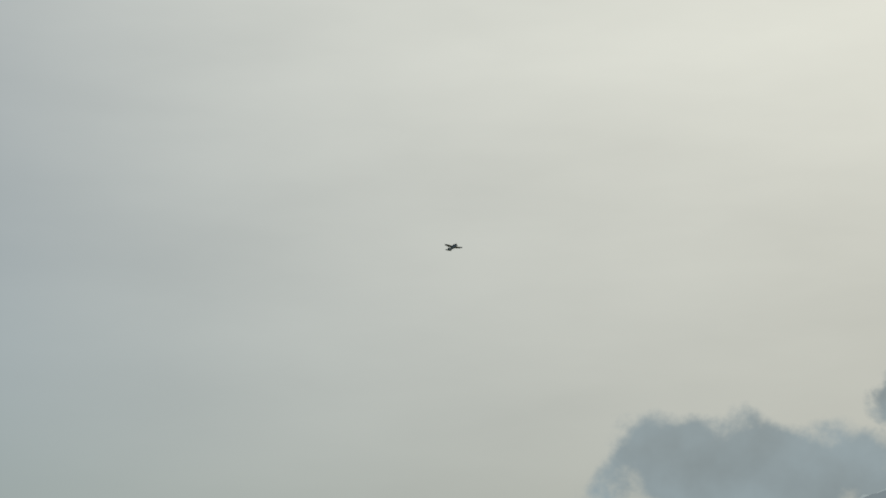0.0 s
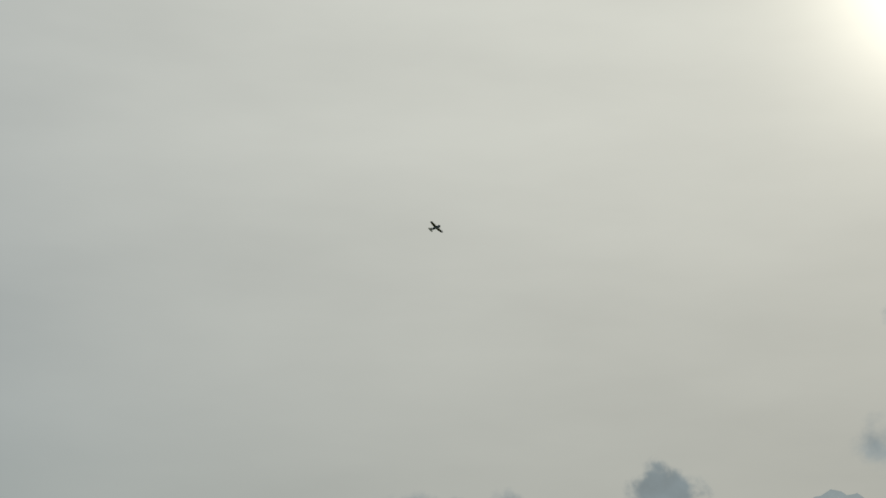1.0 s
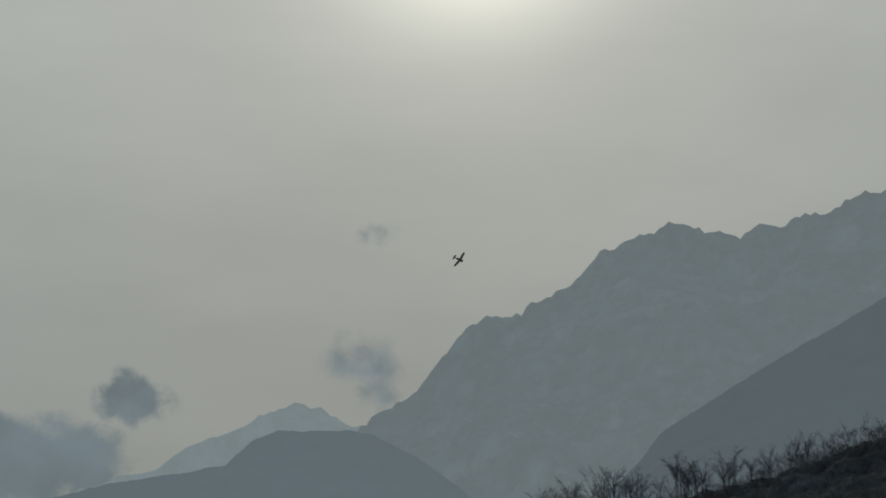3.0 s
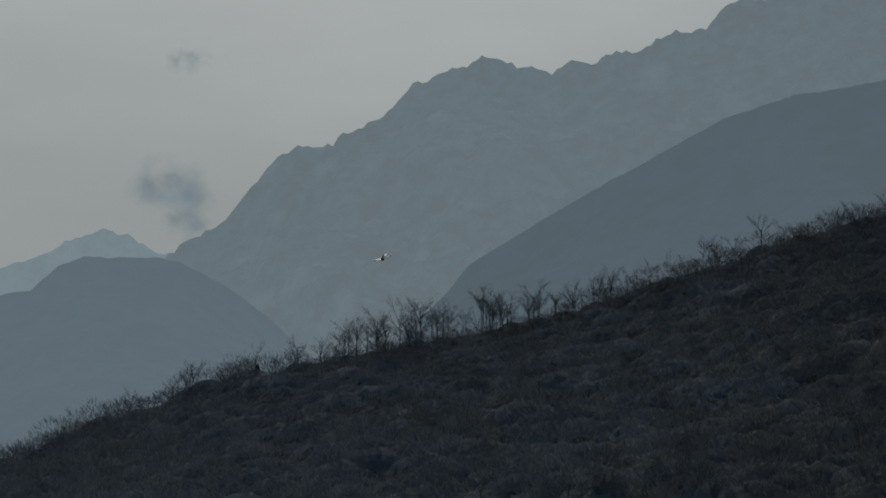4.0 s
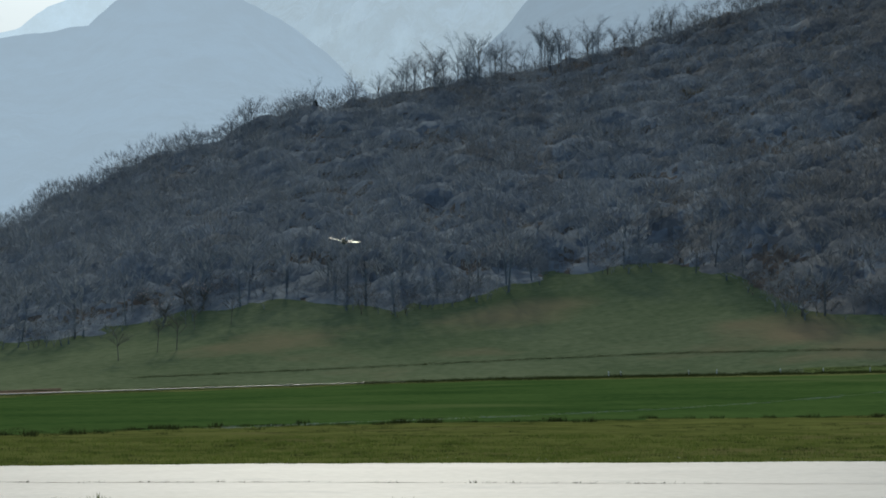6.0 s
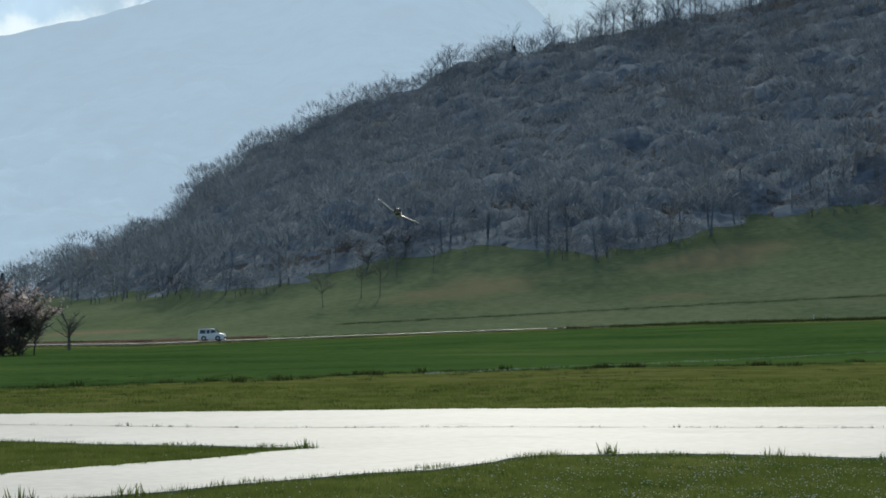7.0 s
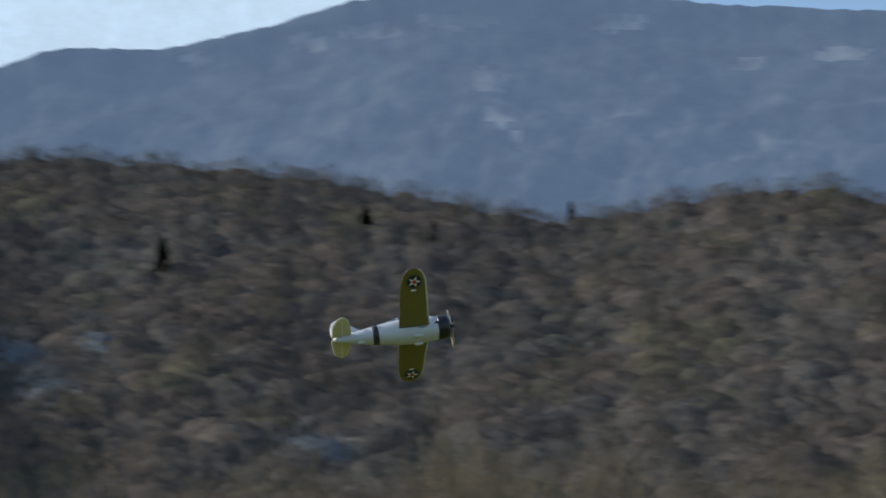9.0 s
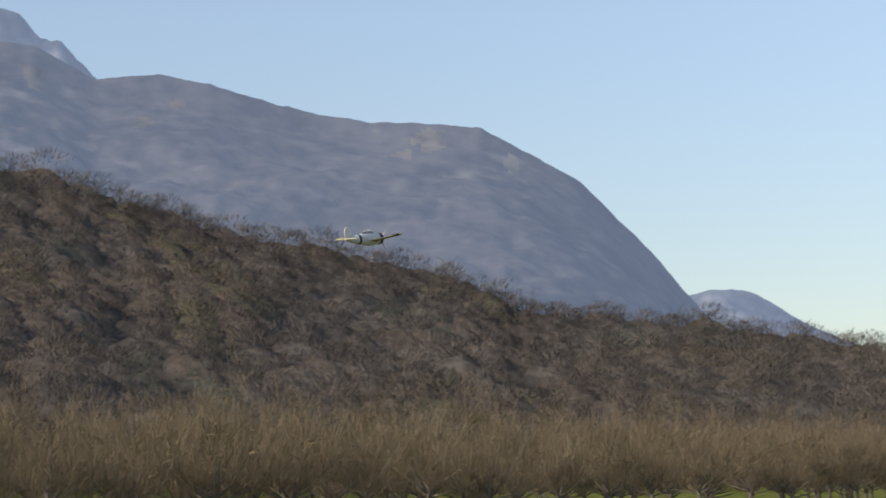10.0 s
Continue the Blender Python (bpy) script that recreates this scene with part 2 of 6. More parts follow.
def smooth(a, b, x):
    t = np.clip((x - a) / (b - a), 0, 1)
    return t * t * (3 - 2 * t)


def height(az, r):
    """The ground's height for arrays of bearings and distances."""
    az, r = np.asarray(az, dtype=float), np.asarray(r, dtype=float)
    rise = np.interp(az, RISE_AZ, RISE_Z, left=0, right=0)
    z = rise * np.where(az > 80, smooth(85, 135, r), smooth(88, 235, r))
    ridge = np.interp(az, RIDGE_AZ, RIDGE_R)
    el = np.interp(az, HILL_AZ, HILL_EL, left=0, right=0)
    top = np.maximum(1.7 + ridge * np.tan(np.radians(el)) - TREE_TOP - rise, 0)
    top = top * smooth(-25, 0, az) * (1 - smooth(160, 178, az))
    foot = np.where(az > 80, np.interp(az, [130, 146], [310, 400]), 275)
    s = np.clip((r - foot) / (ridge - foot), 0, 1)
    x, y = r * np.sin(np.radians(az)), r * np.cos(np.radians(az))
    lump = waves(x, y, 150, 5, 3)
    up = np.power(s, 1.2 + 0.12 * lump) * top + 5.0 * lump * np.sin(np.pi * s) * np.clip(top / 60, 0, 1)
    back = 1 - smooth(0, 600, r - ridge)
    return z + np.where(r <= ridge, up, top * back)


def elevation(az, r):
    return np.degrees(np.arctan2(height(az, r) - 1.7, r))


def clearing(az, el):
    return (((az - 115.3) / 2.9) ** 2 + ((el - 6.5 - 0.1 * (az - 115)) / 0.75) ** 2) < 1


def build_ground():
    az = np.concatenate([np.arange(-180, -10, 3.0), np.arange(-10, 5, 0.6), np.arange(5, 45, 0.25), np.arange(45, 165, 0.5), np.arange(165, 180.1, 3.0)])
    rr = [0.0, 0.5]
    while rr[-1] < 4800:
        rr.append(rr[-1] + max(0.6, min(rr[-1] * 0.022, 9.0 if rr[-1] < 900 else 400)))
    rr = np.array(rr)
    A, R = np.meshgrid(az, rr, indexing="ij")
    Z = height(A, R)
    X, Y = R * np.sin(np.radians(A)), R * np.cos(np.radians(A))
    Z = Z + np.where(R < 250, 0.03 * waves(X, Y, 14, 3, 2) * smooth(45, 60, R), 0)
    na, nr = A.shape
    verts = np.stack([X, Y, Z], -1).reshape(-1, 3)
    i, j = np.meshgrid(np.arange(na - 1), np.arange(nr - 1), indexing="ij")
    a = (i * nr + j).ravel()
    b, c, d = a + nr, a + nr + 1, a + 1
    tris = np.concatenate([np.stack([a, d, c], 1), np.stack([a, c, b], 1)])
    ca = 0.5 * (A[:-1, :-1] + A[1:, 1:])
    cr = 0.5 * (R[:-1, :-1] + R[1:, 1:])
    wob = waves(cr * np.sin(np.radians(ca)), cr * np.cos(np.radians(ca)), 40, 9, 3)
    el = elevation(ca, cr)
    zone = np.zeros_like(ca, dtype=np.int32)
    road = 240 / np.maximum(np.cos(np.radians(ca - 25)), 0.3)
    lawn = np.interp(ca, LAWN_AZ, LAWN_R) + 1.5 * wob
    crop_end = np.minimum(205 + 4 * wob, road - 12)
    zone[(cr > lawn) & (cr < crop_end) & (ca > -40) & (ca < 70)] = 1
    zone[(cr >= crop_end) & (ca <= 70)] = 2
    zone[(cr > road + 6) & (ca <= 80) & (ca > -60)] = 3
    zone[(cr > road + 6) & (cr < road + 34) & (ca > -60) & (ca <= 60)] = 6
    zone[(cr > road + 4) & (cr < road + 40) & (ca > 6) & (ca < 16.5 - 0.03 * (cr - road))] = 4
    wood = (cr > 285) & (el > np.interp(ca, MEADOW_AZ, MEADOW_EL) + 0.85 + 0.15 * wob) & (ca > -15) & (ca < 170)
    zone[wood] = 5
    zone[(ca > 80) & (cr > 92) & (cr <= 300)] = 2
    zone[clearing(ca, el) & (cr > 285)] = 3
    zm = np.concatenate([zone.ravel(), zone.ravel()])
    ob = tri_object("ground", verts, tris, [LAWN, CROP, VERGE, MEADOW, SOIL, LITTER, PASTURE], zm)
    ob.data.polygons.foreach_set("use_smooth", np.ones(len(ob.data.polygons), dtype=bool))
    return tagged(ob, "lawn, green crop fields and wooded hillside", "ground", kind="structure")


def tan_swath(m, a, b, half, colour):
    """A tan swath from a to b on the meadow, with a ragged soft border."""
    n, l = m.node_tree.nodes, m.node_tree.links
    pos = n.new("ShaderNodeNewGeometry").outputs["Position"]
    mid, along = (a + b) / 2, (b - a)
    place = n.new("ShaderNodeMapping")
    place.vector_type = "TEXTURE"
    place.inputs["Location"].default_value = (mid.x, mid.y, 0)
    place.inputs["Rotation"].default_value = (0, 0, math.atan2(along.y, along.x))
    place.inputs["Scale"].default_value = (along.length / 2, half, 1e5)
    l.new(pos, place.inputs["Vector"])
    far = n.new("ShaderNodeVectorMath")
    far.operation = "LENGTH"
    l.new(place.outputs["Vector"], far.inputs[0])
    ragged = n.new("ShaderNodeTexNoise")
    ragged.inputs["Scale"].default_value, ragged.inputs["Detail"].default_value = 0.09, 6.0
    l.new(pos, ragged.inputs["Vector"])
    total = n.new("ShaderNodeMath")
    l.new(far.outputs["Value"], total.inputs[0])
    l.new(ragged.outputs["Fac"], total.inputs[1])
    cover = n.new("ShaderNodeMapRange")
    cover.inputs["From Min"].default_value, cover.inputs["From Max"].default_value = 0.75, 1.55
    cover.inputs["To Min"].default_value, cover.inputs["To Max"].default_value = 0.85, 0.0
    l.new(total.outputs[0], cover.inputs["Value"])
    base = n["Principled BSDF"].inputs["Base Color"]
    mix = n.new("ShaderNodeMixRGB")
    l.new(base.links[0].from_socket, mix.inputs["Color1"])
    mix.inputs["Color2"].default_value = (*colour, 1)
    l.new(cover.outputs["Result"], mix.inputs["Fac"])
    l.new(mix.outputs["Color"], base)


def where_seen(az, el):
    """The place on the meadow slope at that bearing and elevation."""
    reach = np.arange(262.0, 420.0, 0.5)
    return at(az, float(reach[np.argmin(np.abs(elevation(np.full(reach.shape, az), reach) - el))]))


build_ground()
tan_swath(MEADOW, where_seen(26.0, 1.4), where_seen(30.6, 2.35), 11.0, (0.20, 0.172, 0.10))


def slab(name, outline, top, bottom, mat, label, category, jitter=0.0, step=0.6):
    """A flat slab with an uneven border."""
    rng = random.Random(4)
    pts = []
    for (x0, y0), (x1, y1) in zip(outline, outline[1:] + outline[:1]):
        d = math.hypot(x1 - x0, y1 - y0)
        k = max(1, int(d / step)) if d < 30 else max(1, int(d / 3))
        for q in range(k):
            w = jitter * (rng.random() - 0.5) * (1.0 if q else 0.3)
            pts.append((x0 + (x1 - x0) * q / k - (y1 - y0) / d * w, y0 + (y1 - y0) * q / k + (x1 - x0) / d * w))
    bm = bmesh.new()
    f = bm.faces.new([bm.verts.new((x, y, top)) for x, y in pts])
    if f.normal.z < 0 or f.calc_area() and sum((a[0] * b[1] - b[0] * a[1]) for a, b in zip(pts, pts[1:] + pts[:1])) < 0:
        f.normal_flip()
    ret = bmesh.ops.extrude_face_region(bm, geom=[f])
    bmesh.ops.translate(bm, verts=[v for v in ret["geom"] if isinstance(v, bmesh.types.BMVert)], vec=(0, 0, 0))
    for v in f.verts:
        v.co.z = bottom
    bmesh.ops.triangulate(bm, faces=bm.faces[:])
    bmesh.ops.recalc_face_normals(bm, faces=bm.faces)
    me = bpy.data.meshes.new(name)
    bm.to_mesh(me)
    bm.free()
    me.materials.append(mat)
    return tagged(new(name, me), label, category, kind="structure")


RUNWAY = [(-40, 64.5), (5.4, 41.7), (14, 38.2), (21.5, 33.7), (70, 9), (70, -3), (13.4, 21.1), (11.6, 23.2), (10.3, 23.7),
          (8.7, 22.4), (7.3, 21.8), (5.8, 21.2), (4.6, 20.5), (-15, 11), (-15, 17), (3.05, 23.8), (4.5, 24.6), (6.1, 25.4),
          (8.2, 26.9), (6.9, 28.2), (5.5, 29.6), (4.1, 31.7), (-40, 54)]
slab("runway", RUNWAY, 0.02, -0.1, CONCRETE, "pale weathered concrete runway with grass borders", "runway", jitter=0.35)


def runway_joint():
    """The open joint between two lanes of the concrete."""
    line = [(3.5, 38.2), (5.2, 36.6), (8.8, 32.8), (12.6, 30.5), (16.7, 27.3), (18.5, 26.0), (30, 17.5)]
    rng = random.Random(31)
    v, f = [], []
    for (x0, y0), (x1, y1) in zip(line, line[1:]):
        k = max(2, int(math.hypot(x1 - x0, y1 - y0) / 0.4))
        for q in range(k):
            t = q / k
            w = rng.uniform(0.012, 0.05)
            x, y = x0 + (x1 - x0) * t + rng.uniform(-0.015, 0.015), y0 + (y1 - y0) * t + rng.uniform(-0.015, 0.015)
            v += [(x, y - w, 0.0245), (x, y + w, 0.0245)]
            if len(v) > 2:
                b = len(v) - 4
                f.append((b, b + 2, b + 3, b + 1))
    ob = mesh_object("runway_joint", v, f, [SOIL])
    return tagged(ob, "dark earth-filled joint in the concrete runway", "joint", kind="structure")


runway_joint()


def build_road():
    verts, faces = [], []
    for q in range(-120, 140):
        # along the line at 240 m, square to bearing 25
        u = q * 3.0
        for k, v in enumerate((-2.6, -2.5, 2.5, 2.6)):
            a = radians(25)
            x = 243 * math.sin(a) + v * math.sin(a) + u * math.cos(a)
            y = 243 * math.cos(a) + v * math.cos(a) - u * math.sin(a)
            z = float(height(math.degrees(math.atan2(x, y)), math.hypot(x, y)))
            verts.append((x, y, z + (0.12 if k in (1, 2) else -0.4)))
        if q > -120:
            b = len(verts) - 8
            for k in range(3):
                faces.append((b + k, b + k + 1, b + k + 5, b + k + 4))
    ob = mesh_object("road", verts, faces, [ASPHALT])
    return tagged(ob, "narrow asphalt country road along the fields", "road", kind="structure")


build_road()


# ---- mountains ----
# glow and strength paint the aerial haze onto a range as emission
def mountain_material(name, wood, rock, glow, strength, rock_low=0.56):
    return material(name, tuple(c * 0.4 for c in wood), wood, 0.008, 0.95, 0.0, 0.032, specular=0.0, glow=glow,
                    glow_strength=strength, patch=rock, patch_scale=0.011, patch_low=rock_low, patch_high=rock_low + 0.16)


def mountain(name, line, dist, foot, mat, label, jag=0.0, relief=60.0, seed=1, back=900, steep=0.8, scars=(), scar=None):
    """A range with the skyline given as bearing, elevation pairs; it rises from foot metres away to dist metres away."""
    la, le = [p[0] for p in line], [p[1] for p in line]
    az = np.arange(la[0], la[-1] + 0.01, 0.15)
    el = np.interp(az, la, le)
    x0 = np.radians(az) * dist
    rough = jag * (waves(x0, x0 * 0, 130, seed, 4, 0.6) + 0.6 * waves(x0, x0 * 0, 35, seed + 9, 2))
    s = np.concatenate([1 - (1 - np.linspace(0, 1, 58)) ** 1.5, 1 + np.linspace(0.03, 1, 6)])
    A, S = np.meshgrid(az, s, indexing="ij")
    pad = np.pad(el, 30, mode="edge")
    soft = np.convolve(pad, np.hanning(27) / np.hanning(27).sum(), mode="same")[30:-30]
    E = soft[:, None] + (el + rough - soft)[:, None] * smooth(0.86, 1.0, S)
    R = foot + (dist - foot) * np.minimum(S, 1) + back * np.maximum(S - 1, 0)
    X1, Y1 = R * np.sin(np.radians(A)), R * np.cos(np.radians(A))
    inner = np.sin(np.pi * np.clip(S, 0, 1)) ** 0.8
    R = R + relief * 1.5 * inner * waves(X1, Y1, 520, seed + 3, 4, 0.5)
    line_z = 1.7 + R * np.tan(np.radians(E))
    crest = 1.7 + dist * np.tan(np.radians(E))
    Z = np.where(S <= 1, line_z * (np.power(np.minimum(S, 1), steep) * 0.97 + 0.03 * smooth(0.96, 1, S)), crest * (1 - 0.9 * np.maximum(S - 1, 0)))
    Z = Z - relief * inner * np.abs(waves(X1, Y1, 420, seed + 5, 5, 0.6)) * 1.6
    X, Y = R * np.sin(np.radians(A)), R * np.cos(np.radians(A))
    na, nr = A.shape
    i, j = np.meshgrid(np.arange(na - 1), np.arange(nr - 1), indexing="ij")
    a = (i * nr + j).ravel()
    tris = np.concatenate([np.stack([a, a + 1, a + nr + 1], 1), np.stack([a, a + nr + 1, a + nr], 1)])
    # bare rock, fields or snow in rounded, ragged patches
    fa, fe = A.ravel()[a], np.degrees(np.arctan2(Z - 3.7, R)).ravel()[a]
    edge = 0.45 * waves(np.radians(fa) * 3000, fe * 52, 25, seed + 7, 3, 0.6)
    zone = np.zeros(len(a), dtype=np.int32)
    for pa, pe, wa, we in scars:
        zone[((fa - pa) / wa) ** 2 + ((fe - pe) / we) ** 2 < 1 + edge] = 1
    zone = np.concatenate([zone, zone])
    ob = tri_object(name, np.stack([X, Y, Z - 2], -1).reshape(-1, 3), tris, [mat, scar or mat], zone)
    ob.data.polygons.foreach_set("use_smooth", np.ones(len(ob.data.polygons), dtype=bool))
    return tagged(ob, label, "mountain", kind="structure")


# emission colours for the haze over the mountains; the rock gives off no light
HAZE_GLOW = (0.51, 0.625, 0.74)
BLUE_HAZE_GLOW = (0.35, 0.50, 0.80)
# these four also have haze mixed into their bluish base colours
M_MASSIF = mountain_material("hazy far rock", (0.16, 0.20, 0.24), (0.26, 0.29, 0.32), HAZE_GLOW, 0.62)
M_FAR = mountain_material("hazy far peak", (0.20, 0.24, 0.28), (0.26, 0.30, 0.33), HAZE_GLOW, 0.85)
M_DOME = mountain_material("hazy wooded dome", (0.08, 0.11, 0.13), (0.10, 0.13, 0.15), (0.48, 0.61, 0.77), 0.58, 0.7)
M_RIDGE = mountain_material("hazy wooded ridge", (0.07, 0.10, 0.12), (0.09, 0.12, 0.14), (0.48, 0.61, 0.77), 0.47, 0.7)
M_QUARRY = mountain_material("hazy wooded limestone hill", (0.055, 0.06, 0.058), (0.125, 0.125, 0.12), BLUE_HAZE_GLOW, 0.155, 0.62)
M_CLIFFS = mountain_material("hazy limestone cliffs", (0.06, 0.065, 0.07), (0.16, 0.16, 0.155), BLUE_HAZE_GLOW, 0.22, 0.62)
S_ROCK = mountain_material("hazy pale limestone scar", (0.13, 0.13, 0.128), (0.20, 0.198, 0.19), BLUE_HAZE_GLOW, 0.14, 0.5)
S_SNOW = mountain_material("hazy old snow", (0.55, 0.57, 0.60), (0.62, 0.64, 0.66), HAZE_GLOW, 0.80, 0.5)
S_FIELD = mountain_material("hazy pale upland field", (0.11, 0.102, 0.088), (0.155, 0.145, 0.128), BLUE_HAZE_GLOW, 0.13, 0.5)
M_EAST = mountain_material("sunlit wooded mountain", (0.062, 0.056, 0.050), (0.135, 0.127, 0.116), BLUE_HAZE_GLOW, 0.165, 0.61)

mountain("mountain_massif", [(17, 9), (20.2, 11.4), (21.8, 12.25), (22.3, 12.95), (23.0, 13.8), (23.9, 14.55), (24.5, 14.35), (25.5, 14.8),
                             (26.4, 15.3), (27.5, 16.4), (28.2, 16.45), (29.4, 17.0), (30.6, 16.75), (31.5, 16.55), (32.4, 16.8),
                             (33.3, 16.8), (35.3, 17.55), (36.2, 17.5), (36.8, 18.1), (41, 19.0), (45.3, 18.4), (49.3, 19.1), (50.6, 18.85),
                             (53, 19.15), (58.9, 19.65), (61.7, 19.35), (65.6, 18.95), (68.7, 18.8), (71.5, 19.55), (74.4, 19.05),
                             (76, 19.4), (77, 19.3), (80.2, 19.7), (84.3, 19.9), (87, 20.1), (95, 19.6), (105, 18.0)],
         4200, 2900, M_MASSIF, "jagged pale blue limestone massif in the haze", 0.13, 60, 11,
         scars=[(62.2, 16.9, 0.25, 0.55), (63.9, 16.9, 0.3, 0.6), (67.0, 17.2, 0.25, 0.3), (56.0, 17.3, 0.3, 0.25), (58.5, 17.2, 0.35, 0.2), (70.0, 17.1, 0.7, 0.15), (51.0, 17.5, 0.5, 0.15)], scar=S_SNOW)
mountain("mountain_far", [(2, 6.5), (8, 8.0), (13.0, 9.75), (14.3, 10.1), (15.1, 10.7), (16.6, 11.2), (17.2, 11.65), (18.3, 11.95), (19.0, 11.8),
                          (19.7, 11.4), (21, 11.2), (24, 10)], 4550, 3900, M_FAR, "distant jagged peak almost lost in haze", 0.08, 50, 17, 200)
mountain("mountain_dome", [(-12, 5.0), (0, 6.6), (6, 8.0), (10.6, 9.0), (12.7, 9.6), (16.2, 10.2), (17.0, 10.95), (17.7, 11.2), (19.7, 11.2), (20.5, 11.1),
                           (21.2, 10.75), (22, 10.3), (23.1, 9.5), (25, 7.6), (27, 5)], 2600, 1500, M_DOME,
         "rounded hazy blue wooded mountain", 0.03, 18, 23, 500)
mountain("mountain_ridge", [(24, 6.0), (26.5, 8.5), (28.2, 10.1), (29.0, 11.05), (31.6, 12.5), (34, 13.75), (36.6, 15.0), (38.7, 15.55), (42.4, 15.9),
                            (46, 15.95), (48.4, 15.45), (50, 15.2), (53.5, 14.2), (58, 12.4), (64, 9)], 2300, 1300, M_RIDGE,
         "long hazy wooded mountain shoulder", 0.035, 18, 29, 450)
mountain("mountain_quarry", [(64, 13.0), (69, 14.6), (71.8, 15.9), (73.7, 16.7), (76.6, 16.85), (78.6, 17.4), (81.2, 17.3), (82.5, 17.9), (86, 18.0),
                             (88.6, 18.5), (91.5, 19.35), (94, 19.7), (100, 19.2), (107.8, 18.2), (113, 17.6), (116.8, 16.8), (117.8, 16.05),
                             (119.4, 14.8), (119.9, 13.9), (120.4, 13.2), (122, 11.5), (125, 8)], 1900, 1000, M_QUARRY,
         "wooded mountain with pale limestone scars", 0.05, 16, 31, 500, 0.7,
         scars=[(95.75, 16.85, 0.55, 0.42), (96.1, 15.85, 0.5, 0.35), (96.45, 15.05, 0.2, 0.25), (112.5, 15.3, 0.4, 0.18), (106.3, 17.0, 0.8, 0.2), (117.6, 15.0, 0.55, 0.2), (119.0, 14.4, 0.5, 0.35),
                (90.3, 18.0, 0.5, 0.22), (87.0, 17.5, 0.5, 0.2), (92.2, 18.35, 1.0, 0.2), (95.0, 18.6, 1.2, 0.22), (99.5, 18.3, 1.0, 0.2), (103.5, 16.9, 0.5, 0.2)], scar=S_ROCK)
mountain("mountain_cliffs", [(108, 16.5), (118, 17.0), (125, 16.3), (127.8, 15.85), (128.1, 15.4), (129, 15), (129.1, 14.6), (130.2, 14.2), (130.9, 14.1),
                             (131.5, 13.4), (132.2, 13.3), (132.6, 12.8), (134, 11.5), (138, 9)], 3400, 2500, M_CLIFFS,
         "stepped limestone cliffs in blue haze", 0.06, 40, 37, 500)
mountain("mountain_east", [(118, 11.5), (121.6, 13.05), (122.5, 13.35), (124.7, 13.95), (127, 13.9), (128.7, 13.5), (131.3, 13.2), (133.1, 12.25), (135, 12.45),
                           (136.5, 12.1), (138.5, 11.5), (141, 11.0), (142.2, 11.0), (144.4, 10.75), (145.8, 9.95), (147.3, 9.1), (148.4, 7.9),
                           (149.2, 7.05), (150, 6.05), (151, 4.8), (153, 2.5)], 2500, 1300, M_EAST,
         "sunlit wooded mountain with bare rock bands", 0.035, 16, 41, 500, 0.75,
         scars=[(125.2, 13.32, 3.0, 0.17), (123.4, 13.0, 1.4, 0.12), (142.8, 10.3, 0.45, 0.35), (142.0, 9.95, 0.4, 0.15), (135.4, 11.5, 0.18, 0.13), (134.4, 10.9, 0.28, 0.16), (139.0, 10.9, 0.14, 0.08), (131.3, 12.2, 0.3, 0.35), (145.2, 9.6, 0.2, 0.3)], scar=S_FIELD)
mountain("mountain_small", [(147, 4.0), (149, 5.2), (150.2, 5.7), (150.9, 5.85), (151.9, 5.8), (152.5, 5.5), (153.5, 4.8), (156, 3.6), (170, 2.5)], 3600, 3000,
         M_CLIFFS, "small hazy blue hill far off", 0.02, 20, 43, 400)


# ---- woodland ----
def sliver(out, p, d, width, rng):
    """A thin tapering triangle from p along d."""
    side = d.cross(Vector((rng.uniform(-1, 1), rng.uniform(-1, 1), rng.uniform(-1, 1))))
    if side.length < 1e-6:
        side = Vector((1, 0, 0))
    side.normalize()
    out.append((p - side * width / 2, p + side * width / 2, p + d))


def stem(out, p, d, r0, r1, sides=3):
    """A tapering stem as triangles."""
    u = d.orthogonal().normalized()
    v = d.normalized().cross(u)
    ring = lambda c, r: [c + u * r * math.cos(2 * math.pi * k / sides) + v * r * math.sin(2 * math.pi * k / sides) for k in range(sides)]
    a, b = ring(p, r0), ring(p + d, r1)
    for k in range(sides):
        q = (k + 1) % sides
        out.append((a[k], a[q], b[q]))
        out.append((a[k], b[q], b[k]))


